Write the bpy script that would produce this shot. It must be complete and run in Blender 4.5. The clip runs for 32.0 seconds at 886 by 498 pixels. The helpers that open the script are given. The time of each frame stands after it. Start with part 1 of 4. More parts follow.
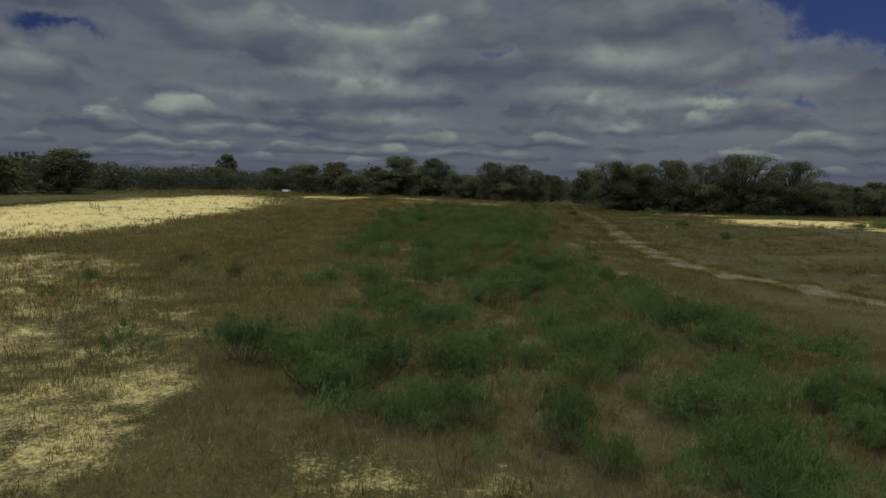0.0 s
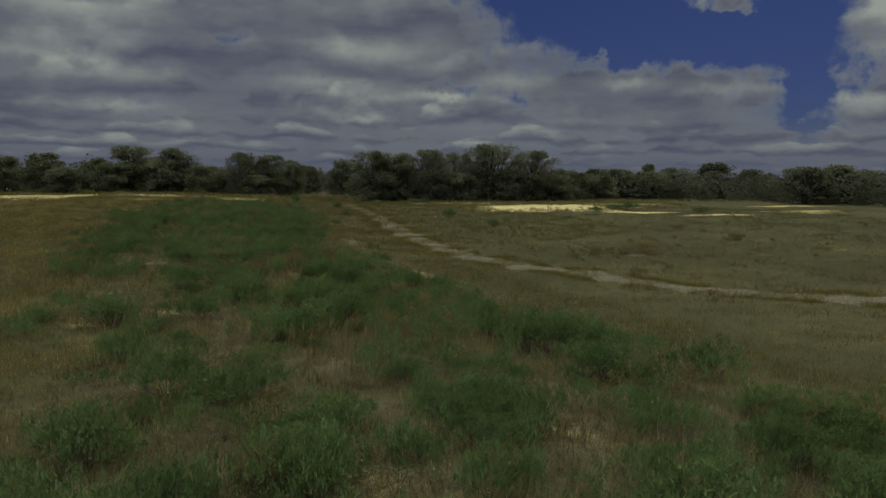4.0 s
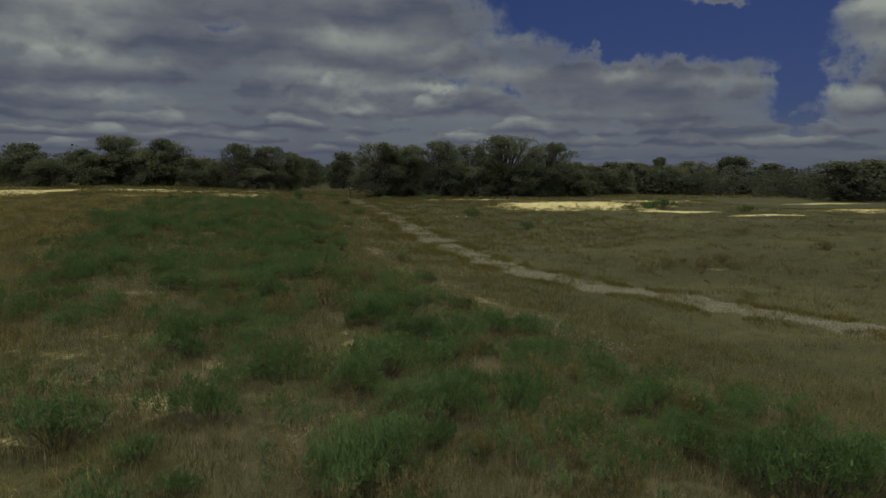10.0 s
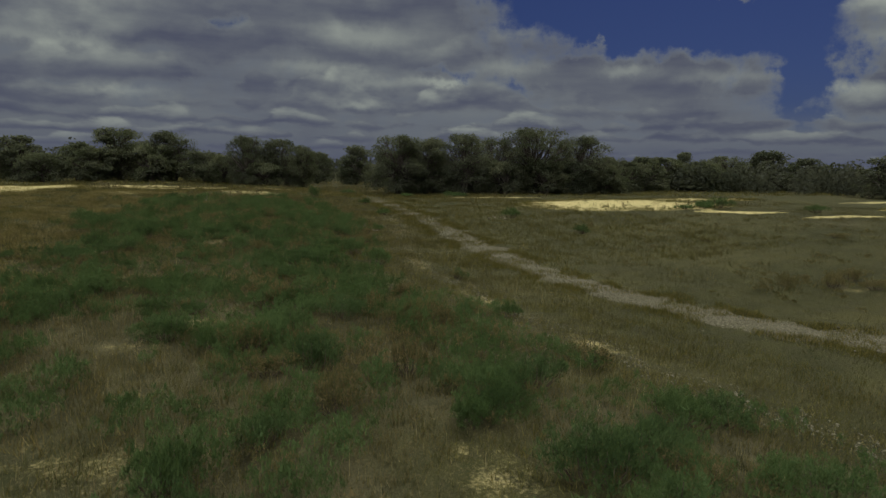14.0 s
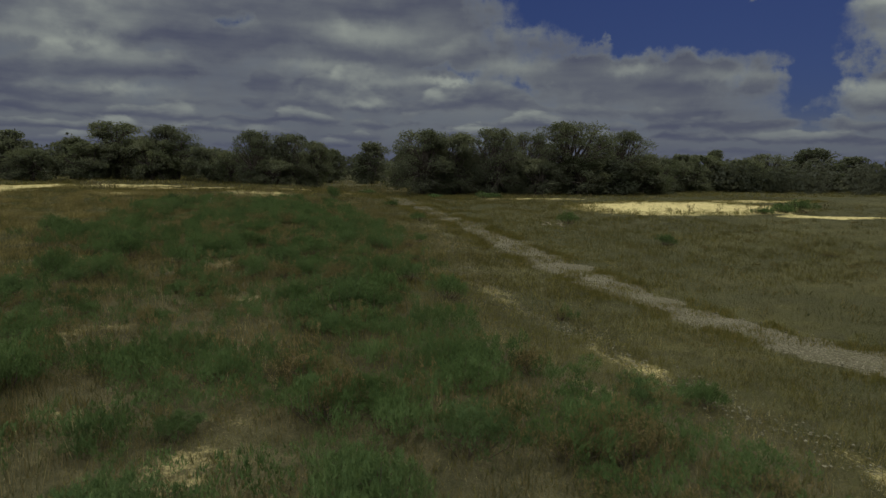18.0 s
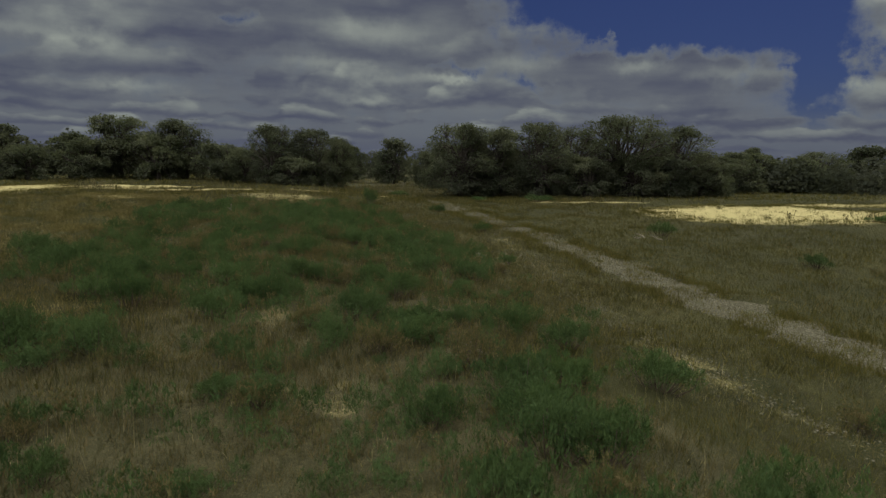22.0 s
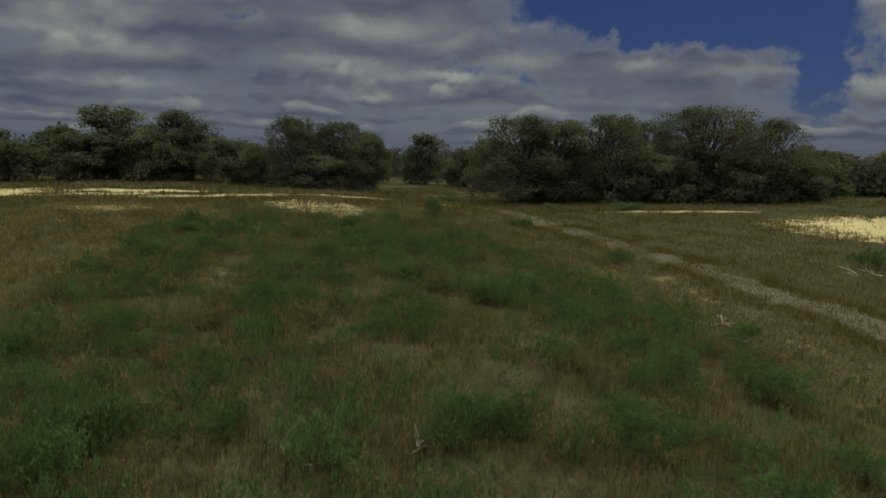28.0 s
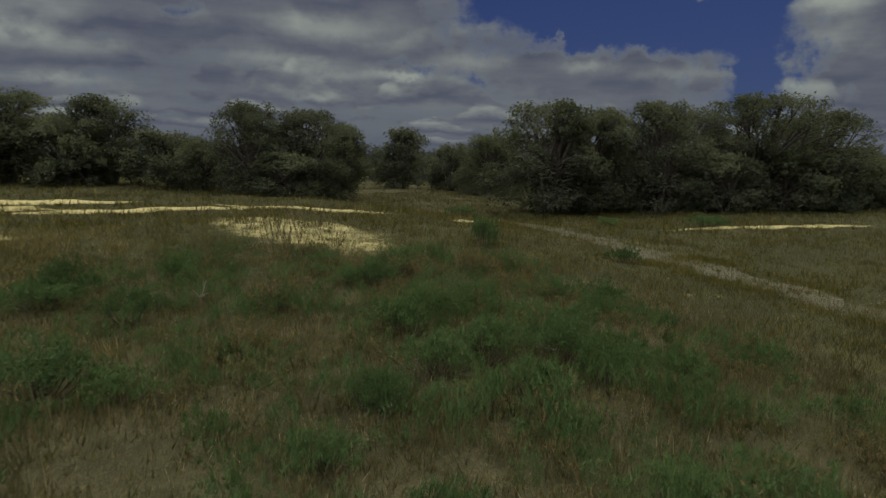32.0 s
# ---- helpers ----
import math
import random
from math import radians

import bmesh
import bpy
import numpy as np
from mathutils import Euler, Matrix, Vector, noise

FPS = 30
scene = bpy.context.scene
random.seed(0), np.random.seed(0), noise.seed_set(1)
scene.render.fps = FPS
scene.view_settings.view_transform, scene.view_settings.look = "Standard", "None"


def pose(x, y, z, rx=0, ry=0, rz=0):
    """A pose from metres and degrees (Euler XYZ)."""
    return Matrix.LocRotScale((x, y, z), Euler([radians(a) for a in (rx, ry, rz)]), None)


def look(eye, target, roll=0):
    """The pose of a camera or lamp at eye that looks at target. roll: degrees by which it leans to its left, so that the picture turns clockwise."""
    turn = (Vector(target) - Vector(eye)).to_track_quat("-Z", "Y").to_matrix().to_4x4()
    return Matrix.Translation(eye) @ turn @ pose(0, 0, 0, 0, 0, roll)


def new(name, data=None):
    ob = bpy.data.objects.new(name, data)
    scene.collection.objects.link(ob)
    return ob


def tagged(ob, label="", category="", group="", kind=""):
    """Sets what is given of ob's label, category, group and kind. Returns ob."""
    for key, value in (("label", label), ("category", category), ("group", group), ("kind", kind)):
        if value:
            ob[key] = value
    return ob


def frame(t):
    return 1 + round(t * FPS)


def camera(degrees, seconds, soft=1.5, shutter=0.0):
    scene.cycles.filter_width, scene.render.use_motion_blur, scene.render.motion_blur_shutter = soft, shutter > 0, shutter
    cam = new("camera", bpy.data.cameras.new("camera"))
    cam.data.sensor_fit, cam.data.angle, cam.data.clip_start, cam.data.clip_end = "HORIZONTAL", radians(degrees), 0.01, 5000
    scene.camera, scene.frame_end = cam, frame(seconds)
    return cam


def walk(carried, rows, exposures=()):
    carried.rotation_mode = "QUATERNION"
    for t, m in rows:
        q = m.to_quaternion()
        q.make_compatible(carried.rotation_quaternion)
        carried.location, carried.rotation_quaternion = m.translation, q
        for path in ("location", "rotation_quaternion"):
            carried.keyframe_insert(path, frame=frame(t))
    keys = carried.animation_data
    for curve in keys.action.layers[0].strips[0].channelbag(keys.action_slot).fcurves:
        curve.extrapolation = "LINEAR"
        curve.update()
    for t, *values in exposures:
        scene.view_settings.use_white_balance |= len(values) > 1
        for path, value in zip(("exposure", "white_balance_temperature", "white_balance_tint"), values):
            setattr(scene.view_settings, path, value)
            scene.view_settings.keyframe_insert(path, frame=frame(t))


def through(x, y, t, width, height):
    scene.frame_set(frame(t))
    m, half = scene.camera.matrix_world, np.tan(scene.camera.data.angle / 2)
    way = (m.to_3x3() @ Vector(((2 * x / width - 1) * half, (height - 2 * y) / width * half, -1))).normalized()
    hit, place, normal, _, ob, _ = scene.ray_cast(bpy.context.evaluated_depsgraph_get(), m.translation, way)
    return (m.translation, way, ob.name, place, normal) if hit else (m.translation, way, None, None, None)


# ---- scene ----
cam = camera(70.4, 32.0, soft=1.5, shutter=0.2)
PATH = [
    (0, (1.843, 3.044, 3.579), (1.802, 5.034, 3.381), 1.8),
    (0.5, (1.694, 3.714, 3.533), (1.658, 5.703, 3.332), 1.8),
    (1, (1.557, 4.368, 3.484), (1.519, 6.357, 3.28), 1.9),
    (1.5, (1.371, 5.096, 3.484), (1.335, 7.085, 3.277), 1.9),
    (2, (1.129, 5.777, 3.478), (1.094, 7.766, 3.268), 1.9),
    (2.5, (0.957, 6.307, 3.492), (1.052, 8.294, 3.283), 1.7),
    (3, (0.9, 7.048, 3.519), (1.436, 8.964, 3.315), 0.9),
    (3.5, (0.815, 7.964, 3.565), (1.511, 9.827, 3.358), 0.6),
    (4, (0.838, 8.722, 3.627), (1.56, 10.575, 3.416), 0.6),
    (4.5, (0.867, 9.481, 3.646), (1.605, 11.328, 3.433), 0.6),
    (6.5, (1.041, 12.52, 3.694), (1.789, 14.362, 3.471), 0.7),
    (7, (1.068, 13.301, 3.733), (1.818, 15.141, 3.509), 0.7),
    (7.5, (1.02, 13.89, 3.78), (1.773, 15.729, 3.555), 0.7),
    (8, (0.89, 14.39, 3.859), (1.644, 16.229, 3.631), 0.7),
    (8.5, (0.767, 14.81, 3.924), (1.519, 16.649, 3.693), 0.8),
    (9, (0.697, 15.324, 3.988), (1.446, 17.163, 3.754), 0.7),
    (9.5, (0.645, 15.97, 3.994), (1.392, 17.811, 3.757), 0.8),
    (10, (0.583, 16.777, 4.033), (1.327, 18.618, 3.796), 0.8),
    (10.5, (0.469, 17.747, 3.981), (1.21, 19.589, 3.742), 0.8),
    (11, (0.442, 18.725, 3.975), (1.182, 20.568, 3.736), 0.9),
    (11.5, (0.442, 19.636, 4.025), (1.182, 21.478, 3.784), 0.9),
    (12, (0.543, 20.709, 4.032), (1.281, 22.551, 3.789), 0.9),
    (12.5, (0.573, 21.769, 4.016), (1.311, 23.612, 3.77), 1.0),
    (13, (0.569, 22.818, 3.995), (1.304, 24.662, 3.747), 0.9),
    (13.5, (0.579, 23.89, 3.967), (1.313, 25.734, 3.718), 0.9),
    (14, (0.67, 24.974, 4.005), (1.403, 26.818, 3.753), 0.9),
    (14.5, (0.736, 26.014, 4.046), (1.468, 27.858, 3.792), 0.9),
    (16.5, (1.18, 30.872, 3.712), (1.901, 32.721, 3.459), 0.9),
    (17, (1.154, 32.125, 3.708), (1.874, 33.974, 3.456), 0.9),
    (17.5, (1.123, 33.167, 3.785), (1.841, 35.017, 3.531), 0.9),
    (18, (0.972, 34.339, 3.848), (1.69, 36.188, 3.592), 1.0),
    (18.5, (0.698, 35.753, 3.824), (1.411, 37.603, 3.567), 1.1),
    (19, (0.437, 37.057, 3.748), (1.144, 38.91, 3.49), 1.0),
    (19.5, (0.278, 38.455, 3.66), (0.978, 40.31, 3.401), 1.0),
    (20, (0.196, 39.939, 3.561), (0.893, 41.795, 3.301), 1.1),
    (20.5, (0.135, 41.401, 3.622), (0.832, 43.257, 3.361), 1.1),
    (21, (0.156, 42.43, 3.681), (0.857, 44.284, 3.419), 1.1),
    (21.5, (0.282, 43.341, 3.804), (0.986, 45.195, 3.541), 1.2),
    (22, (0.162, 44.015, 3.931), (0.869, 45.868, 3.667), 1.1),
    (22.5, (-0.12, 44.655, 4.025), (0.585, 46.508, 3.761), 1.1),
    (23, (-0.553, 45.257, 4.084), (0.15, 47.111, 3.82), 1.1),
    (23.5, (-0.93, 45.753, 4.065), (-0.228, 47.607, 3.801), 1.2),
    (24, (-1.264, 46.42, 4.057), (-0.563, 48.274, 3.791), 1.2),
    (24.5, (-1.539, 47.132, 4.119), (-0.835, 48.985, 3.852), 1.2),
    (25, (-1.549, 48.153, 4.126), (-0.848, 50.007, 3.859), 1.2),
    (25.5, (-1.403, 49.397, 4.041), (-0.704, 51.252, 3.775), 1.1),
    (27.5, (-0.761, 55.419, 4.042), (-0.057, 57.271, 3.772), 1.2),
    (28, (-0.464, 57.413, 4.065), (0.236, 59.266, 3.793), 1.2),
    (28.5, (-0.315, 59.333, 4.006), (0.386, 61.187, 3.736), 1.3),
    (29, (-0.124, 61.218, 3.976), (0.575, 63.072, 3.707), 1.3),
    (29.5, (0.069, 62.956, 3.866), (0.766, 64.811, 3.599), 1.3),
    (30, (0.181, 64.735, 3.885), (0.875, 66.592, 3.617), 1.3),
    (30.5, (0.232, 66.831, 3.993), (0.928, 68.686, 3.722), 1.3),
    (31, (0.445, 68.768, 4.056), (1.14, 70.624, 3.782), 1.3),
    (31.5, (0.655, 70.893, 4.033), (1.357, 72.745, 3.759), 1.3),
    (32, (0.739, 72.846, 3.933), (1.584, 74.639, 3.664), 1.2),
]
walk(cam, [(t, look(e, g, r)) for t, e, g, r in PATH])

# ---- world, sun ----
SUN_AZ, SUN_EL = 52, 57


def node(tree, kind, *links, **values):
    n = tree.nodes.new(kind)
    for key, value in values.items():
        if key == "operation":
            n.operation = value
        elif key == "blend_type":
            n.blend_type = value
        elif key == "data_type":
            n.data_type = value
        elif key == "attribute_name":
            n.attribute_name = value
    for i, value in enumerate(links):
        if value is None:
            continue
        if isinstance(value, bpy.types.NodeSocket):
            tree.links.new(value, n.inputs[i])
        else:
            n.inputs[i].default_value = value
    return n


def calc(tree, op, *links):
    return node(tree, "ShaderNodeMath", *links, operation=op).outputs[0]


def ramp(tree, value, low, high, to_low=0.0, to_high=1.0):
    n = tree.nodes.new("ShaderNodeMapRange")
    n.interpolation_type = "SMOOTHSTEP"
    for i, v in enumerate((value, low, high, to_low, to_high)):
        if isinstance(v, bpy.types.NodeSocket):
            tree.links.new(v, n.inputs[i])
        else:
            n.inputs[i].default_value = v
    return n.outputs[0]


def mix(tree, factor, a, b, blend="MIX"):
    n = tree.nodes.new("ShaderNodeMix")
    n.data_type, n.blend_type = "RGBA", blend
    for i, v in ((0, factor), (6, a), (7, b)):
        if isinstance(v, bpy.types.NodeSocket):
            tree.links.new(v, n.inputs[i])
        else:
            n.inputs[i].default_value = v if i == 0 else (*v, 1.0)
    return n.outputs[2]


def fbm(tree, vector, scale, detail=5.0, rough=0.55, distortion=0.0):
    n = tree.nodes.new("ShaderNodeTexNoise")
    if vector is not None:
        tree.links.new(vector, n.inputs["Vector"])
    n.inputs["Scale"].default_value = scale
    n.inputs["Detail"].default_value = detail
    n.inputs["Roughness"].default_value = rough
    n.inputs["Distortion"].default_value = distortion
    return n.outputs["Fac"]


def make_world():
    world = bpy.data.worlds.new("cloudy_sky")
    world.use_nodes = True
    scene.world = world
    t = world.node_tree
    t.nodes.clear()
    sky = t.nodes.new("ShaderNodeTexSky")
    sky.sky_type, sky.sun_disc = "NISHITA", False
    sky.sun_elevation, sky.sun_rotation = radians(SUN_EL), radians(SUN_AZ)
    where = t.nodes.new("ShaderNodeTexCoord").outputs["Generated"]
    axes = node(t, "ShaderNodeSeparateXYZ", where).outputs
    high = calc(t, "MAXIMUM", axes[2], 0.0)
    az = calc(t, "ARCTAN2", axes[0], axes[1])

    # ragged outlines: bearings and heights are stirred a little
    def stirred(scale, detail, wide, tall):
        noise = node(t, "ShaderNodeTexNoise", where)
        noise.inputs["Scale"].default_value, noise.inputs["Detail"].default_value, noise.inputs["Roughness"].default_value = scale, detail, 0.62
        stir = node(t, "ShaderNodeSeparateXYZ", noise.outputs["Color"]).outputs
        return (calc(t, "MULTIPLY_ADD", calc(t, "SUBTRACT", stir[0], 0.5), radians(wide), az),
                calc(t, "MULTIPLY_ADD", calc(t, "SUBTRACT", stir[1], 0.5), radians(tall), high))

    az_r, high_r = stirred(16.0, 7.0, 10.0, 4.6)
    az_f, high_f = stirred(30.0, 5.0, 4.0, 1.5)

    # heaped clouds stand in rows one behind the other: a flat dark base, a billowing lit head; the near rows hide the far ones
    body, light = None, None
    for k, (base, size, tall) in enumerate(CLOUD_ROWS):
        w, up = radians(size), radians(tall)
        along_row = calc(t, "ADD", calc(t, "DIVIDE", az, w), 17.3 * k)
        level = calc(t, "DIVIDE", calc(t, "SUBTRACT", high, math.sin(radians(base))), up)
        sway = fbm(t, node(t, "ShaderNodeCombineXYZ", along_row, 0.0, 3.1 * k).outputs[0], 0.45, 2.0, 0.5)
        level = calc(t, "MULTIPLY_ADD", calc(t, "SUBTRACT", sway, 0.5), 1.1, level)
        place = node(t, "ShaderNodeCombineXYZ", along_row, calc(t, "MULTIPLY", level, 0.62), 5.1 * k).outputs[0]
        puff = calc(t, "SUBTRACT", fbm(t, place, 1.3, 6.0, 0.53), 0.5)
        size_here = fbm(t, node(t, "ShaderNodeCombineXYZ", along_row, 0.0, 7.7 * k + 2.0).outputs[0], 0.8, 2.0, 0.5)
        head = ramp(t, size_here, 0.36, 0.66, 0.25, 1.45)
        top = ramp(t, calc(t, "SUBTRACT", calc(t, "MULTIPLY_ADD", puff, 2.4, head), level), 0.0, 0.42)
        foot = ramp(t, calc(t, "MULTIPLY_ADD", puff, 1.5, level), -0.15, 0.45)
        alpha = calc(t, "MULTIPLY", top, foot)
        lit = ramp(t, calc(t, "MULTIPLY_ADD", puff, 1.5, calc(t, "DIVIDE", level, calc(t, "ADD", head, 0.35))), 0.06, 0.98)
        lit = calc(t, "MULTIPLY", lit, ramp(t, size_here, 0.38, 0.64, 0.50, 1.05))
        if body is None:
            body, light = alpha, calc(t, "MULTIPLY", lit, alpha)
            light = calc(t, "MULTIPLY_ADD", calc(t, "SUBTRACT", 1.0, alpha), 0.18, light)
            continue
        keep = calc(t, "SUBTRACT", 1.0, alpha)
        body = calc(t, "MAXIMUM", body, alpha)
        light = calc(t, "MULTIPLY_ADD", light, keep, calc(t, "MULTIPLY", lit, alpha))
    f1 = fbm(t, where, 13.0, 6.0, 0.58)

    def blob(a, e, wa, we, ragged=True):
        # a smooth bump round a bearing (degrees) and an elevation
        da = calc(t, "DIVIDE", calc(t, "SUBTRACT", az_r if ragged else az_f, radians(a)), radians(wa))
        de = calc(t, "DIVIDE", calc(t, "SUBTRACT", high_r if ragged else high_f, math.sin(radians(e))), math.sin(radians(we)))
        r = calc(t, "ADD", calc(t, "MULTIPLY", da, da), calc(t, "MULTIPLY", de, de))
        return calc(t, "EXPONENT", calc(t, "MULTIPLY", r, -1.0))

    cover = calc(t, "ADD", calc(t, "MULTIPLY", body, 0.40), calc(t, "MULTIPLY_ADD", calc(t, "SUBTRACT", f1, 0.5), 0.9, 0.64))
    for a, e, wa, we, k in SKY_GAPS:
        cover = calc(t, "MULTIPLY_ADD", blob(a, e, wa, we), k, cover)
    density = ramp(t, cover, 0.10, 0.80)
    # broad banks of thicker and thinner cloud
    light = calc(t, "MULTIPLY", light, ramp(t, fbm(t, where, 4.0, 2.0, 0.5), 0.35, 0.65, 0.72, 1.1))
    streak = fbm(t, node(t, "ShaderNodeCombineXYZ", calc(t, "MULTIPLY", az, 8.0), calc(t, "MULTIPLY", high, 42.0), 1.3).outputs[0], 1.0, 4.0, 0.55)
    light = calc(t, "MULTIPLY_ADD", calc(t, "SUBTRACT", streak, 0.5), 0.42, light)
    for a, e, wa, we, k in SKY_PUFFS:
        light = calc(t, "MULTIPLY_ADD", blob(a, e, wa, we, False), k, light)
    haze = ramp(t, high, 0.0, 0.10)
    light = calc(t, "MULTIPLY", light, calc(t, "ADD", calc(t, "MULTIPLY", haze, 0.45), 0.55))
    shade = mix(t, light, CLOUD_DARK, CLOUD_LIGHT)
    shade = mix(t, ramp(t, cover, 0.30, 0.95), mix(t, 0.40, shade, CLOUD_LIGHT), shade)
    shade = mix(t, ramp(t, high, 0.0, 0.055), HAZE, shade)
    # cloud overhead, out of view, is brightened as added fill for the shade
    shade = mix(t, ramp(t, high, 0.30, 0.75), shade, mix(t, 1.0, shade, OVERHEAD_FILL, "MULTIPLY"))
    # unseen clouds opposite the sun are brightened, added fill for shaded tree sides
    anti = calc(t, "ADD", calc(t, "MULTIPLY", axes[0], -math.sin(radians(SUN_AZ))), calc(t, "MULTIPLY", axes[1], -math.cos(radians(SUN_AZ))))
    shade = mix(t, ramp(t, anti, 0.15, 0.9), shade, mix(t, 1.0, shade, REAR_FILL, "MULTIPLY"))
    blue = mix(t, 1.0, sky.outputs[0], SKY_TINT, "MULTIPLY")
    density = calc(t, "MAXIMUM", density, calc(t, "SUBTRACT", 1.0, ramp(t, high, 0.0, 0.10)))
    colour = mix(t, density, blue, shade)
    back = node(t, "ShaderNodeBackground", colour, 0.1)
    out = t.nodes.new("ShaderNodeOutputWorld")
    t.links.new(back.outputs[0], out.inputs[0])


# rows of cloud from the horizon up: elevation of the bases, width and height of a cloud (degrees)
CLOUD_ROWS = ((0.7, 3.6, 0.55), (1.5, 4.4, 0.75), (2.4, 5.0, 1.0), (3.5, 6.0, 1.4), (4.8, 7.0, 2.0), (6.4, 8.5, 2.9), (8.6, 11.0, 3.8), (11.2, 14.0, 5.2), (15.5, 18.0, 7.0))
CLOUD_DARK, CLOUD_LIGHT, HAZE = (0.52, 0.585, 0.86), (1.98, 2.18, 1.98), (0.60, 0.68, 1.0)
# added fill light: brightening of the unseen sky overhead and opposite the sun
OVERHEAD_FILL = (8.7, 8.4, 7.8)
REAR_FILL = (4.8, 4.65, 4.5)
SKY_TINT = (0.052, 0.068, 0.145)
# bearing, elevation, their half widths, more (+) or less (-) cloud
SKY_GAPS = ((33, 14.5, 8, 3.2, -1.25), (45, 12.3, 9, 3.4, -1.25), (51.2, 7.5, 3.4, 3.4, -1.1), (26, 16.5, 5, 1.8, -0.7), (36, 11.8, 5, 1.6, -0.7), (28.4, 7.4, 2.4, 0.6, -0.55), (-33.6, 11.3, 2.6, 0.7, -0.5), (3.9, 11.7, 1.4, 0.9, -0.5), (21.5, 8.9, 2.4, 0.5, -0.55),
            (60.5, 9.5, 4.0, 5.5, 0.9), (44.8, 14.6, 3.4, 0.8, 1.2), (37.5, 8.0, 10, 1.5, 0.8), (17, 12.5, 6, 3, 0.5), (34.6, 10.9, 1.8, 0.5, 0.45))
# the brightest cloud heads: bearing, elevation, half widths, strength
SKY_PUFFS = ((14.7, 11.3, 5, 1.0, 0.55), (9.8, 8.6, 3.2, 0.6, 0.45), (-4.5, 5.8, 2.2, 0.5, 0.6), (21.6, 7.6, 1.7, 0.32, 0.9), (37.3, 8.5, 2.2, 0.5, 0.5), (44.8, 7.8, 3.2, 0.6, 0.4), (27, 8.9, 3.2, 0.6, 0.45),
             (-7.5, 9.3, 2.8, 0.5, 0.4), (-11.8, 10.2, 2.8, 0.8, 0.4), (-7, 13.0, 5, 0.8, 0.4), (-12.8, 9.3, 4.5, 0.5, 0.4), (-19.4, 7.3, 3.2, 0.45, 0.4), (14, 5.5, 3.2, 0.35, 0.4), (15, 7.4, 4, 0.5, 0.4))
scene.view_settings.exposure = 0.48
make_world()

lamp = bpy.data.lights.new("sun", "SUN")
lamp.energy, lamp.angle, lamp.color = 1.35, radians(5.0), (1.0, 0.96, 0.865)
sun = new("sun", lamp)
sa, se = radians(SUN_AZ), radians(SUN_EL)
sun.matrix_world = look((60 * math.sin(sa) * math.cos(se), 60 * math.cos(sa) * math.cos(se), 60 * math.sin(se)), (0, 0, 0))


# ---- materials ----
def material(name):
    m = bpy.data.materials.new(name)
    m.use_nodes = True
    t = m.node_tree
    t.nodes.clear()
    out = t.nodes.new("ShaderNodeOutputMaterial")
    return m, t, out


def surface(t, out, colour, rough=0.9, bump=None, strength=0.4, distance=0.05):
    b = t.nodes.new("ShaderNodeBsdfPrincipled")
    t.links.new(colour, b.inputs["Base Color"])
    b.inputs["Roughness"].default_value = rough
    b.inputs["Specular IOR Level"].default_value = 0.05
    if bump is not None:
        n = t.nodes.new("ShaderNodeBump")
        n.inputs["Strength"].default_value, n.inputs["Distance"].default_value = strength, distance
        t.links.new(bump, n.inputs["Height"])
        t.links.new(n.outputs[0], b.inputs["Normal"])
    t.links.new(b.outputs[0], out.inputs[0])
    return b


def world_place(t):
    return t.nodes.new("ShaderNodeNewGeometry").outputs["Position"]


def sand_colour(t, p):
    c = mix(t, ramp(t, fbm(t, p, 0.35, 4), 0.35, 0.7), (0.33, 0.276, 0.114), (0.27, 0.216, 0.086))
    c = mix(t, ramp(t, fbm(t, p, 7.0, 3), 0.58, 0.75), c, (0.22, 0.175, 0.088))
    return mix(t, ramp(t, fbm(t, p, 45.0, 2), 0.3, 0.7), c, (0.34, 0.288, 0.130))


def ground_material():
    m, t, out = material("dry_meadow_soil")
    p = world_place(t)
    green = node(t, "ShaderNodeAttribute", attribute_name="green").outputs["Fac"]
    bare = node(t, "ShaderNodeAttribute", attribute_name="bare").outputs["Fac"]
    big, mid, fine = fbm(t, p, 0.12, 4), fbm(t, p, 0.9, 5), fbm(t, p, 14.0, 4, 0.65)
    dry = mix(t, ramp(t, mid, 0.3, 0.7), (0.032, 0.032, 0.011), (0.052, 0.048, 0.016))
    dry = mix(t, ramp(t, fbm(t, p, 0.10, 5, 0.6), 0.36, 0.62), dry, mix(t, 1.0, dry, (0.55, 0.62, 0.60), "MULTIPLY"))
    lush = mix(t, ramp(t, mid, 0.3, 0.7), (0.036, 0.034, 0.016), (0.060, 0.053, 0.025))
    k = ramp(t, calc(t, "ADD", green, calc(t, "MULTIPLY", calc(t, "SUBTRACT", big, 0.5), 1.2)), 0.2, 0.8)
    c = mix(t, k, dry, lush)
    c = mix(t, ramp(t, fine, 0.52, 0.74), c, (0.088, 0.070, 0.034))
    c = mix(t, ramp(t, fbm(t, p, 1.7, 6, 0.7), 0.50, 0.66), c, (0.030, 0.029, 0.013))
    c = mix(t, ramp(t, fbm(t, p, 30.0, 2), 0.52, 0.72), c, (0.022, 0.021, 0.010))
    c = mix(t, ramp(t, fbm(t, p, 55.0, 3, 0.7), 0.56, 0.72), c, (0.135, 0.108, 0.052))
    rag = calc(t, "ADD", bare, calc(t, "ADD", calc(t, "MULTIPLY", calc(t, "SUBTRACT", fbm(t, p, 0.9, 7, 0.72), 0.5), 1.1), calc(t, "MULTIPLY", calc(t, "SUBTRACT", fine, 0.5), 0.7)))
    c = mix(t, ramp(t, rag, 0.36, 0.84), c, sand_colour(t, p))
    surface(t, out, c, 0.95, fine, 0.6, 0.08)
    return m


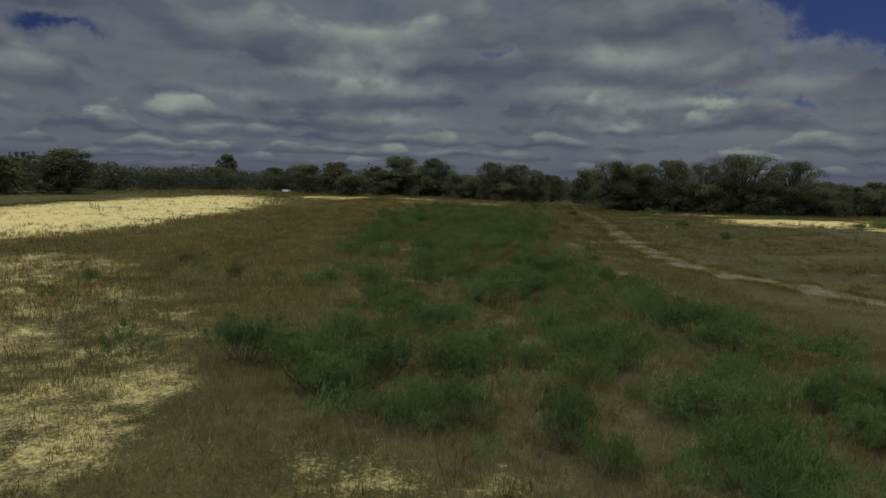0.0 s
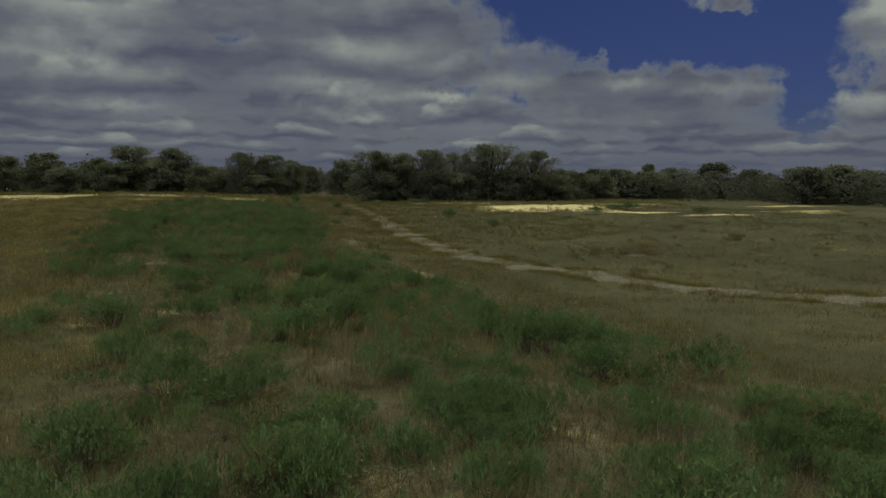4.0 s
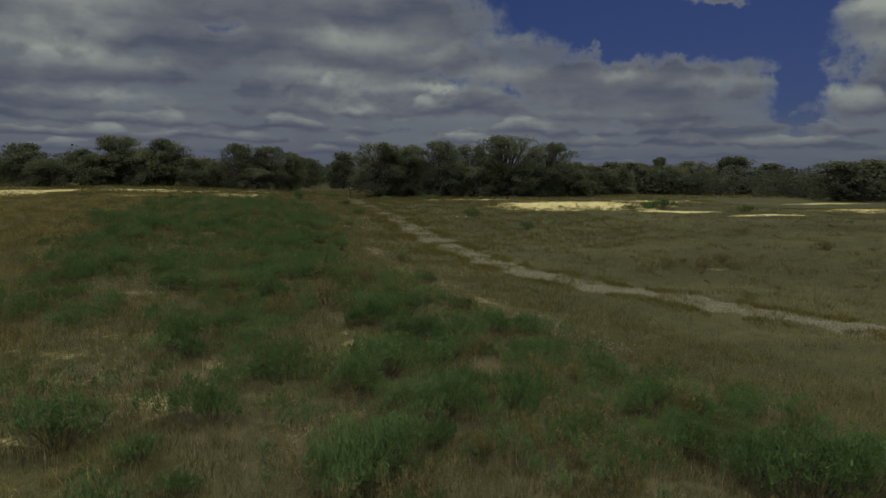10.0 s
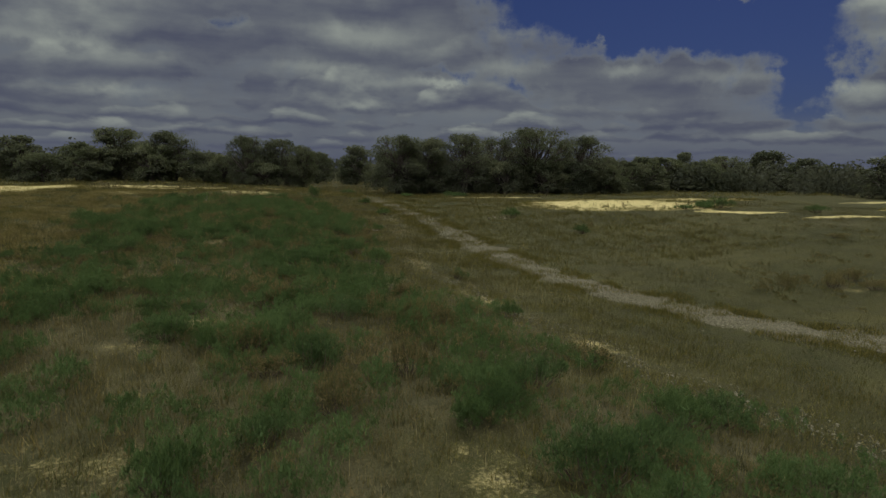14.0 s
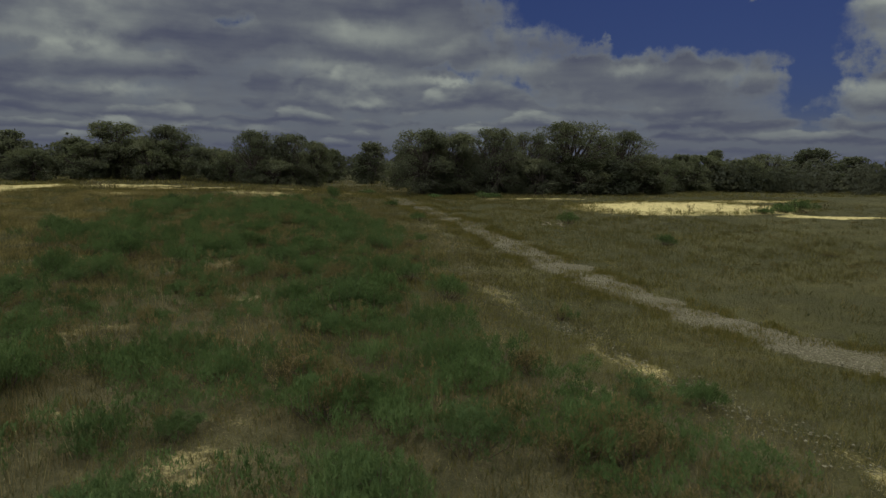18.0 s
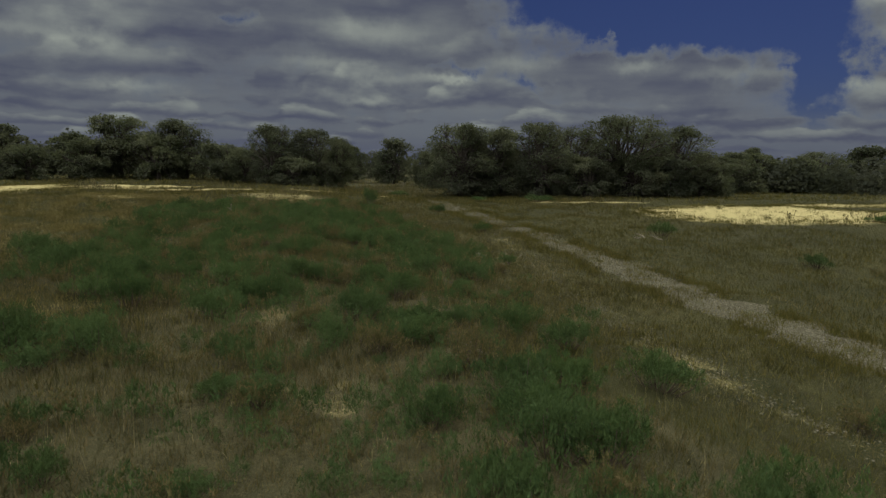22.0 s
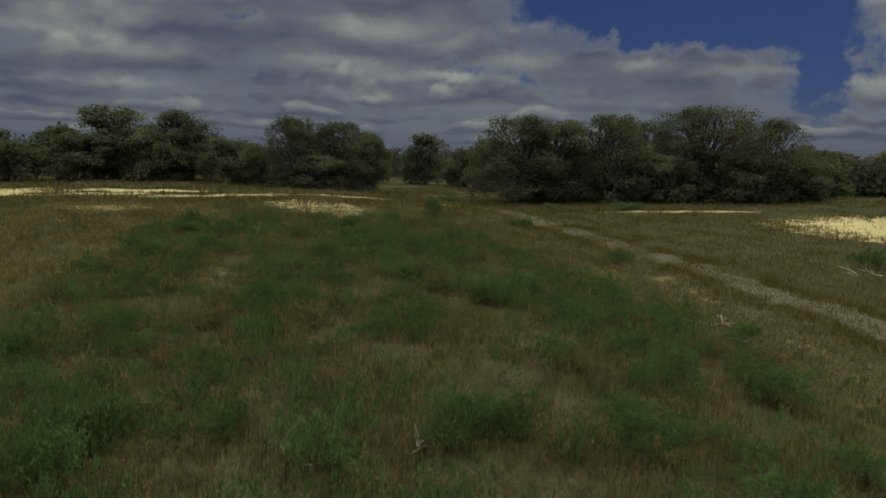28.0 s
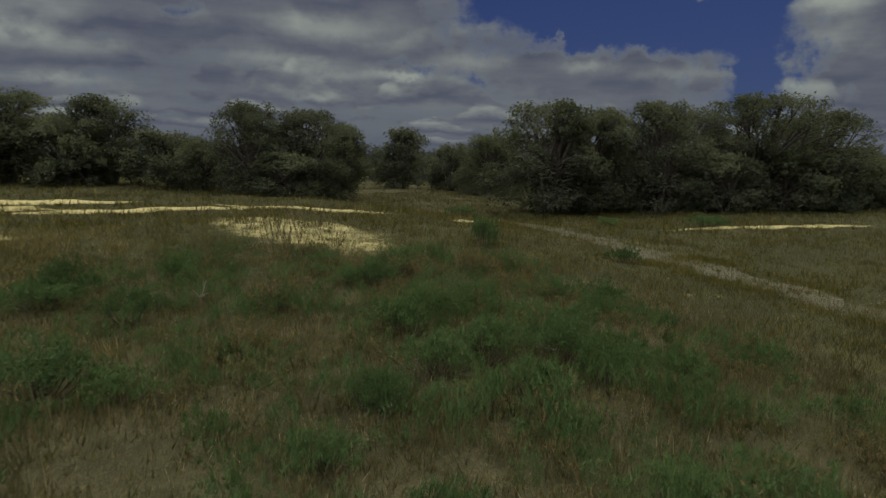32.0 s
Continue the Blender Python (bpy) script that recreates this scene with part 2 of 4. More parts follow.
def sand_material():
    m, t, out = material("pale_yellow_sand")
    p = world_place(t)
    surface(t, out, sand_colour(t, p), 0.95, fbm(t, p, 9.0, 5, 0.6), 0.5, 0.05)
    return m


def gravel_material():
    m, t, out = material("grey_gravel")
    p = world_place(t)
    cells = t.nodes.new("ShaderNodeTexVoronoi")
    cells.inputs["Scale"].default_value = 11.0
    t.links.new(p, cells.inputs["Vector"])
    c = mix(t, ramp(t, cells.outputs["Distance"], 0.1, 0.6), (0.118, 0.107, 0.072), (0.054, 0.048, 0.027))
    c = mix(t, ramp(t, fbm(t, p, 0.9, 7, 0.8), 0.51, 0.64), c, (0.054, 0.051, 0.022))
    c = mix(t, ramp(t, fbm(t, p, 26.0, 3), 0.55, 0.8), c, (0.19, 0.168, 0.112))
    surface(t, out, c, 0.95, cells.outputs["Distance"], 0.8, 0.05)
    return m


def leaf_material(name, dark, light, dry=None, patch=0.25, through=0.3, up=0.5, share=0.55):
    m, t, out = material(name)
    p = world_place(t)
    isle = t.nodes.new("ShaderNodeNewGeometry").outputs["Random Per Island"]
    c = mix(t, isle, dark, light)
    c = mix(t, ramp(t, fbm(t, p, patch, 4), 0.35, 0.68), c, mix(t, 1.0, c, (0.62, 0.66, 0.60), "MULTIPLY"))
    each = t.nodes.new("ShaderNodeObjectInfo").outputs["Random"]
    c = mix(t, each, mix(t, 1.0, c, (0.86, 0.84, 0.84), "MULTIPLY"), mix(t, 1.0, c, (1.14, 1.10, 1.02), "MULTIPLY"))
    if dry is not None:
        c = mix(t, ramp(t, calc(t, "ADD", isle, calc(t, "SUBTRACT", fbm(t, p, 0.3, 3), 0.5)), share, share + 0.25), c, dry)
    # shading normals are bent towards the sky to light leaves evenly, like open ground
    face = t.nodes.new("ShaderNodeMix")
    face.data_type = "VECTOR"
    face.inputs[0].default_value = up
    t.links.new(t.nodes.new("ShaderNodeNewGeometry").outputs["Normal"], face.inputs[4])
    face.inputs[5].default_value = (0, 0, 1)
    d = node(t, "ShaderNodeBsdfDiffuse", c)
    t.links.new(face.outputs[1], d.inputs["Normal"])
    tr = node(t, "ShaderNodeBsdfTranslucent", mix(t, 1.0, c, (1.1, 1.15, 0.7), "MULTIPLY"))
    s = t.nodes.new("ShaderNodeMixShader")
    s.inputs[0].default_value = through
    t.links.new(d.outputs[0], s.inputs[1])
    t.links.new(tr.outputs[0], s.inputs[2])
    t.links.new(s.outputs[0], out.inputs[0])
    return m


def plain_material(name, a, b, scale=6.0, rough=0.85):
    m, t, out = material(name)
    p = world_place(t)
    n = fbm(t, p, scale, 5, 0.6)
    surface(t, out, mix(t, ramp(t, n, 0.3, 0.7), a, b), rough, n, 0.5, 0.02)
    return m


GROUND = ground_material()
SAND = sand_material()
GRAVEL = gravel_material()
OAK_LEAF = leaf_material("oak_leaves", (0.082, 0.090, 0.064), (0.102, 0.108, 0.076), None, 0.25, 0.6, 0.62)
THIN_LEAF = leaf_material("thin_oak_leaves", (0.080, 0.088, 0.056), (0.102, 0.108, 0.070), None, 0.25, 0.5, 0.6)
FAR_LEAF = leaf_material("far_wood_leaves", (0.066, 0.071, 0.053), (0.078, 0.082, 0.060), None, 0.06, 0.4, 0.93)
SHRUB_LEAF = leaf_material("shrub_leaves", (0.044, 0.073, 0.029), (0.082, 0.117, 0.044), None, 0.6, 0.3, 0.58)
SHRUB_OLIVE = leaf_material("olive_shrub_leaves", (0.074, 0.074, 0.032), (0.114, 0.104, 0.044), (0.145, 0.108, 0.052), 0.6, 0.3, 0.66)
GRASS = leaf_material("dry_grass", (0.062, 0.060, 0.018), (0.098, 0.088, 0.028), (0.140, 0.116, 0.042), 0.3, 0.35, 0.88)
GRASS_GREEN = leaf_material("green_grass", (0.040, 0.044, 0.020), (0.066, 0.066, 0.030), (0.112, 0.090, 0.042), 0.7, 0.35, 0.88, 0.36)
GRASS_PASTURE = leaf_material("pasture_grass", (0.034, 0.036, 0.013), (0.046, 0.045, 0.016), (0.066, 0.057, 0.022), 0.15, 0.35, 0.88)
GRASS_GOLD = leaf_material("golden_grass", (0.130, 0.108, 0.043), (0.185, 0.150, 0.064), (0.23, 0.186, 0.086), 0.3, 0.35, 0.88)
THATCH = leaf_material("matted_dry_grass", (0.046, 0.046, 0.020), (0.092, 0.085, 0.037), (0.155, 0.128, 0.060), 0.5, 0.3, 0.85, 0.62)
STRAW = leaf_material("bleached_straw", (0.150, 0.124, 0.060), (0.235, 0.195, 0.100), (0.30, 0.250, 0.140), 0.6, 0.3, 0.85)
BARK = plain_material("grey_oak_bark", (0.034, 0.028, 0.021), (0.080, 0.067, 0.051), 3.0)
TWIG = plain_material("brown_twigs", (0.055, 0.040, 0.030), (0.130, 0.098, 0.068), 9.0)
DEADWOOD = plain_material("bleached_deadwood", (0.17, 0.145, 0.105), (0.30, 0.26, 0.20), 12.0)
WEED = plain_material("brown_weed_stalks", (0.075, 0.064, 0.030), (0.135, 0.112, 0.052), 9.0)
STONE = plain_material("pale_limestone", (0.10, 0.092, 0.062), (0.19, 0.172, 0.118), 9.0)
WHITE = plain_material("white_painted_metal", (0.62, 0.62, 0.60), (0.74, 0.74, 0.72), 2.0, 0.5)
ROOF = plain_material("grey_sheet_roof", (0.30, 0.30, 0.30), (0.40, 0.40, 0.39), 1.0, 0.5)


# ---- plan of the ground ----
def waves(x, y, size, seed):
    rng = np.random.default_rng(seed)
    total = np.zeros_like(x, dtype=float)
    for i in range(14):
        a, f, ph = rng.uniform(0, math.tau), 1 / (size * rng.uniform(0.5, 1.9)), rng.uniform(0, math.tau)
        total += np.sin(math.tau * f * (x * math.cos(a) + y * math.sin(a)) + ph)
    return total / 3.0


def step(a, b, v):
    k = np.clip((v - a) / (b - a), 0, 1)
    return k * k * (3 - 2 * k)


def height(x, y):
    """The lie of the land: a low berm under the flight line, a dip on its east side, a sandy rise at the far end."""
    x, y = np.asarray(x, float), np.asarray(y, float)
    berm = np.interp(y, (0, 25, 57, 72, 92, 100, 112, 135, 220), (-0.6, -0.55, -0.15, 0.1, 0.65, 1.08, 1.1, 1.3, 1.0))
    dip = np.interp(y, (0, 15, 30, 45, 60, 70, 80, 100, 118, 150), (-0.8, -1.0, -1.45, -1.5, -1.15, -0.75, -0.3, 0.3, 0.25, 0.6))
    east = np.interp(y, (0, 60, 100, 160), (-0.4, 0.0, 0.5, 0.3))
    west = np.interp(y, (0, 40, 80, 110, 200), (-0.2, 0.0, 0.5, 1.0, 0.9))
    rise = step(86, 97, y) * (1 - step(116, 128, y))
    z = berm + (dip - berm) * step(4, 15, x - 7.5 * rise)
    z = z + (east - z) * step(26, 50, x)
    z = z + (west - z) * step(-9, -22, x)
    near = np.exp(-((np.abs(x) + np.abs(y - 60)) / 260) ** 2)
    return z + (0.05 * waves(x, y, 9, 1) + 0.025 * waves(x, y, 2.6, 2)) * near


# sand patches: centre, half length along y, half width, turn (degrees), share of bare sand
WEST_SAND = (
    (-31.5, 69, 42.5, 11.3, 4, 1.0), (-19, 112, 11, 7.5, -12, 0.95), (-14, 25, 9, 4.5, 20, 0.56), (-8, 19, 8, 3.4, 8, 0.48), (-5.4, 11.5, 6, 2.4, -8, 0.52),
    (-6.5, 98.7, 1.2, 3.4, 6, 0.72), (-9.5, 111.5, 1.7, 6.5, 4, 0.85), (1.6, 110.6, 1.1, 6.5, 14, 0.95), (9.4, 110, 1.0, 5.0, -42, 0.95), (6.2, 99.5, 6.2, 2.7, 18, 0.62), (-7, 117.3, 1.2, 7, 0, 0.85),
)
EAST_SAND = (
    (19, 106.3, 0.8, 4.2, 42, 0.85), (20.6, 117, 0.8, 1.3, 0, 0.7), (47.5, 85.5, 8.5, 12.0, -8, 1.0), (36.5, 99.7, 0.8, 9, -8, 0.78), (64, 92, 2.2, 11, 0, 0.8),
    (52.5, 73, 1.2, 5, -20, 0.85), (79, 71, 3.0, 7, 0, 0.95), (58, 66, 0.8, 5, 0, 0.8), (90, 84, 1.5, 9, 0, 0.7),
)
# small worn spots among the shrubs: centre, half length, half width
SPOTS = ((2.6, 28, 1.2, 1.1), (3.2, 26.4, 0.9, 0.8), (0.3, 25.3, 0.7, 0.6), (5.3, 20.2, 0.9, 0.7), (11.9, 28.3, 0.5, 0.9), (4.8, 32.8, 1.4, 0.9), (-1.4, 34.2, 2.0, 1.9), (5.6, 51.1, 0.8, 0.8), (-1.8, 51.2, 1.3, 1.4), (2.1, 54.8, 1.1, 1.0), (-3.6, 55.8, 1.0, 1.3),
         (2.6, 70.5, 2.2, 0.7), (3.3, 16.7, 0.8, 0.8), (6.7, 18, 0.7, 0.8), (1.4, 48.7, 1.0, 0.8), (8.7, 45.1, 1.0, 0.6), (3.1, 80.7, 0.7, 0.6), (16.8, 87.3, 0.8, 1.0), (2.5, 15, 0.6, 0.8), (7, 16.5, 0.7, 0.7), (6.4, 13.4, 0.6, 0.8), (3.2, 11.7, 0.9, 1.0))
MORE_SPOTS = ((-3.9, 86.6, 1.4, 1.1), (-1.5, 82.4, 0.9, 0.8), (-7.3, 93.2, 0.8, 1.3), (-0.6, 77.0, 1.0, 0.9), (-2.6, 74.2, 1.1, 0.9), (5.9, 50.2, 0.8, 0.7), (-2.0, 31.6, 0.9, 0.8), (-2.4, 28.6, 0.9, 0.7), (-3.2, 34.5, 1.2, 0.8), (-4.4, 31.0, 1.2, 0.9), (-1.2, 45.0, 1.2, 1.3), (0.9, 44.6, 0.7, 1.1), (-1.3, 82.5, 0.8, 0.8), (-0.3, 78.6, 1.0, 0.7), (29.5, 45.2, 0.8, 1.6), (31.5, 42.8, 0.6, 1.3), (27, 48.2, 0.6, 1.2), (36, 40, 0.6, 1.3), (41, 38, 0.5, 1.2))
PATCHES = WEST_SAND + EAST_SAND + tuple((*p, 0, 0.39) for p in SPOTS + MORE_SPOTS)
TRACK = ((46, 15), (36, 20.5), (30, 25), (26.3, 28.6), (24.5, 31.3), (22.5, 34.6), (20.7, 38.4), (19.6, 42.5), (18.4, 46.5), (17.7, 52), (17.8, 60), (18.6, 66), (19.1, 72), (20.1, 79), (20.2, 86), (20.6, 94), (21.5, 105), (22, 110))
RUT = ((13.5, 31), (11.6, 39), (11.7, 44), (11.5, 50), (11.4, 56), (13.2, 64), (15.5, 72), (17.8, 82))


def along(points, spacing):
    """Even steps on a smooth line through the points: places and sideways directions."""
    pts = np.array(points, float)
    d = np.concatenate([[0], np.cumsum(np.hypot(*np.diff(pts, axis=0).T))])
    s = np.arange(0, d[-1], spacing)
    fine = np.stack([np.interp(s, d, pts[:, i]) for i in (0, 1)], 1)
    k = max(1, int(5 / spacing))
    pad = np.concatenate([np.repeat(fine[:1], k, 0), fine, np.repeat(fine[-1:], k, 0)])
    fine = np.stack([np.convolve(pad[:, i], np.ones(2 * k + 1) / (2 * k + 1), "valid") for i in (0, 1)], 1)
    way = np.gradient(fine, axis=0)
    way /= np.hypot(way[:, 0], way[:, 1])[:, None]
    return fine, np.stack([way[:, 1], -way[:, 0]], 1)


def line_gap(x, y, points):
    """The distance of each place from a line."""
    best = np.full(np.shape(x), 1e9)
    fine, _ = along(points, 1.0)
    for (ax, ay), (bx, by) in zip(fine[:-1], fine[1:]):
        dx, dy = bx - ax, by - ay
        k = np.clip(((x - ax) * dx + (y - ay) * dy) / (dx * dx + dy * dy), 0, 1)
        best = np.minimum(best, np.hypot(x - ax - k * dx, y - ay - k * dy))
    return best


def patch_field(x, y, p):
    cx, cy, half_l, half_w, turn, share = p
    a = radians(turn)
    u, v = (x - cx) * math.cos(a) + (y - cy) * math.sin(a), -(x - cx) * math.sin(a) + (y - cy) * math.cos(a)
    return np.hypot(u / half_w, v / half_l)


def bareness(x, y):
    """0: closed sward, 1: bare sand."""
    b = np.zeros(np.shape(x))
    for p in PATCHES:
        r = patch_field(x, y, p)
        b = np.maximum(b, p[5] * (1 - step(0.75, 1.35, r)))
    b = np.maximum(b, np.interp(y, (36, 41, 54, 60), (0.45, 0.58, 0.58, 0.45)) * (1 - step(0.1, 1.5, line_gap(x, y, RUT))) * (0.72 + 0.28 * np.clip(waves(x, y, 4, 8), -1, 1)))
    b = np.maximum(b, 0.30 * step(-2, -7, x) * step(52, 72, y) * (1 - step(98, 108, y)))
    speck = np.clip(waves(x, y, 5.5, 5), 0, 2) * 0.22 * np.exp(-((x - 0) / 14) ** 2) * (1 - step(60, 85, y))
    return np.clip(np.maximum(b, speck), 0, 1)


def greenness(x, y):
    """Where the sward is lush and shrubby rather than straw-coloured."""
    west = np.interp(y, (0, 14, 20, 30, 45, 62, 74, 86, 96), (3, -0.5, -3, -3, -6, -7, -5.5, -3, -2))
    east = np.interp(y, (10, 30, 42, 60, 75, 95), (12, 14, 8.8, 9.0, 13, 19))
    g = step(-2, 2, x - west) * (1 - step(-2, 1.5, x - east)) * (1 - step(86, 98, y))
    g = np.maximum(g, step(112, 122, y) * step(14, 20, x) * (1 - step(36, 44, x)))
    return np.clip(g * (0.85 + 0.25 * waves(x, y, 8, 6)) + 0.22 * waves(x, y, 14, 7), 0, 1)


# ---- mesh helpers ----
def mesh(name, verts, faces, mat, smooth=False):
    """A mesh from arrays; all faces have the same number of corners."""
    verts, faces = np.asarray(verts, np.float32), np.asarray(faces, np.int32)
    me = bpy.data.meshes.new(name)
    n, k = faces.shape
    me.vertices.add(len(verts))
    me.vertices.foreach_set("co", verts.ravel())
    me.loops.add(n * k)
    me.loops.foreach_set("vertex_index", faces.ravel())
    me.polygons.add(n)
    me.polygons.foreach_set("loop_start", np.arange(0, n * k, k, dtype=np.int32))
    me.polygons.foreach_set("use_smooth", np.full(n, smooth))
    me.update(calc_edges=True)
    me.materials.append(mat)
    return me


def part(name, data, parent, label=""):
    ob = new(name, data)
    ob.parent = parent
    if label:
        tagged(ob, label)
    return ob


def tube(points, radii, sides=6):
    """A tapered tube through the points, as vertices and quads."""
    pts, verts, faces = np.asarray(points, float), [], []
    for i, p in enumerate(pts):
        d = pts[min(i + 1, len(pts) - 1)] - pts[max(i - 1, 0)]
        d = d / (np.linalg.norm(d) + 1e-9)
        side = np.cross(d, (0.31, 0.77, 0.55))
        side /= np.linalg.norm(side)
        up = np.cross(d, side)
        for j in range(sides):
            a = math.tau * j / sides
            verts.append(p + radii[i] * (math.cos(a) * side + math.sin(a) * up))
    for i in range(len(pts) - 1):
        for j in range(sides):
            a, b = i * sides + j, i * sides + (j + 1) % sides
            faces.append((a, b, b + sides, a + sides))
    return np.array(verts), np.array(faces)


def joined(pieces):
    verts, faces, at = [], [], 0
    for v, f in pieces:
        verts.append(v), faces.append(f + at)
        at += len(v)
    return np.concatenate(verts), np.concatenate(faces)


def leaves(places, normals, size, rng, long=1.5):
    """One bent diamond of two triangles for each place."""
    n = len(places)
    t = rng.normal(size=(n, 3))
    t -= (t * normals).sum(1)[:, None] * normals
    t /= np.linalg.norm(t, axis=1)[:, None] + 1e-9
    s = np.cross(normals, t)
    size = size * rng.uniform(0.6, 1.3, n)[:, None]
    fold = normals * size * 0.25
    v = np.stack([places - t * size * long / 2, places + s * size / 2 + fold, places + t * size * long / 2, places - s * size / 2 + fold], 1)
    at = np.arange(n)[:, None] * 4
    f = np.stack([at + (0, 1, 2), at + (0, 2, 3)], 1).reshape(-1, 3)
    return v.reshape(-1, 3), f


def on_ground(x, y):
    return float(height(x, y))


# ---- ground ----
def ground():
    xs = np.concatenate([-np.geomspace(3500, 62, 22), np.arange(-60, -14, 1.0), np.arange(-14, 30, 0.5), np.arange(30, 92, 1.0), np.geomspace(92, 3500, 20)])
    ys = np.concatenate([-np.geomspace(3500, 12, 14), np.arange(-10, 128, 0.6), np.arange(128, 170, 1.5), np.geomspace(172, 3500, 20)])
    gx, gy = np.meshgrid(xs, ys)
    gz = height(gx, gy)
    w, h = len(xs), len(ys)
    at = (np.arange(h - 1)[:, None] * w + np.arange(w - 1)).reshape(-1, 1)
    faces = at + (0, 1, w + 1, w)
    me = mesh("ground", np.stack([gx, gy, gz], -1).reshape(-1, 3), faces, GROUND, True)
    for name, values in (("bare", bareness(gx, gy)), ("green", greenness(gx, gy))):
        me.attributes.new(name, "FLOAT", "POINT").data.foreach_set("value", values.ravel().astype(np.float32))
    tagged(new("ground", me), "rough meadow ground of dry grass, weeds and bare soil", "ground", kind="structure")


def strip(name, points, half, mat, lift, seed, label, category):
    centre, side = along(points, 0.35)
    rng = np.random.default_rng(seed)
    cols = 9
    k = np.linspace(-1, 1, cols)
    s = np.arange(len(centre)) * 0.35
    half = half * np.interp(centre[:, 1], (62, 84), (1.0, 0.78))
    rag_l = half * (1 + 0.32 * waves(s, s * 0, 1.7, seed) + 0.10 * rng.normal(size=len(s)))
    rag_r = half * (1 + 0.32 * waves(s, s * 0, 1.9, seed + 1) + 0.10 * rng.normal(size=len(s)))
    off = np.where(k[None] < 0, rag_l[:, None], rag_r[:, None]) * k[None]
    x = centre[:, 0:1] + side[:, 0:1] * off
    y = centre[:, 1:2] + side[:, 1:2] * off
    z = height(x, y) + lift - 0.07 * np.abs(k[None]) ** 4
    at = (np.arange(len(s) - 1)[:, None] * cols + np.arange(cols - 1)).reshape(-1, 1)
    me = mesh(name, np.stack([x, y, z], -1).reshape(-1, 3), at + (0, 1, cols + 1, cols), mat, True)
    return tagged(new(name, me), label, category, kind="structure")


def sand_patch(p, seed):
    cx, cy, half_l, half_w, turn, share = p
    a = radians(turn)
    rings, spokes = 9, 180
    th = np.linspace(0, math.tau, spokes, endpoint=False)
    rim = 0.92 + 0.15 * waves(np.cos(th) * 3, np.sin(th) * 3, 2.0, seed) + 0.10 * waves(np.cos(th) * 3, np.sin(th) * 3, 0.5, seed + 3) + 0.05 * waves(np.cos(th) * 3, np.sin(th) * 3, 0.15, seed + 5)
    r = np.linspace(0.02, 0.98, rings)[:, None] * rim[None]
    u, v = r * np.cos(th)[None] * half_w, r * np.sin(th)[None] * half_l
    x, y = cx + u * math.cos(a) - v * math.sin(a), cy + u * math.sin(a) + v * math.cos(a)
    z = height(x, y) + 0.045
    z[-1] -= 0.09
    i, j = np.meshgrid(np.arange(rings - 1), np.arange(spokes), indexing="ij")
    jn = (j + 1) % spokes
    f = np.stack([i * spokes + j, (i + 1) * spokes + j, (i + 1) * spokes + jn, i * spokes + jn], -1).reshape(-1, 4)
    me = mesh("sand_patch", np.stack([x, y, z], -1).reshape(-1, 3), f, SAND, True)
    tagged(new("sand_patch", me), "pale yellow bare sand with a ragged grassy edge", "sand", kind="structure")


ground()
strip("track", TRACK, 1.3, GRAVEL, 0.05, 11, "worn gravel farm track curving through dry grass", "track")
for i, p in enumerate(PATCHES):
    if p[5] >= 0.8:
        sand_patch(p, 40 + i)


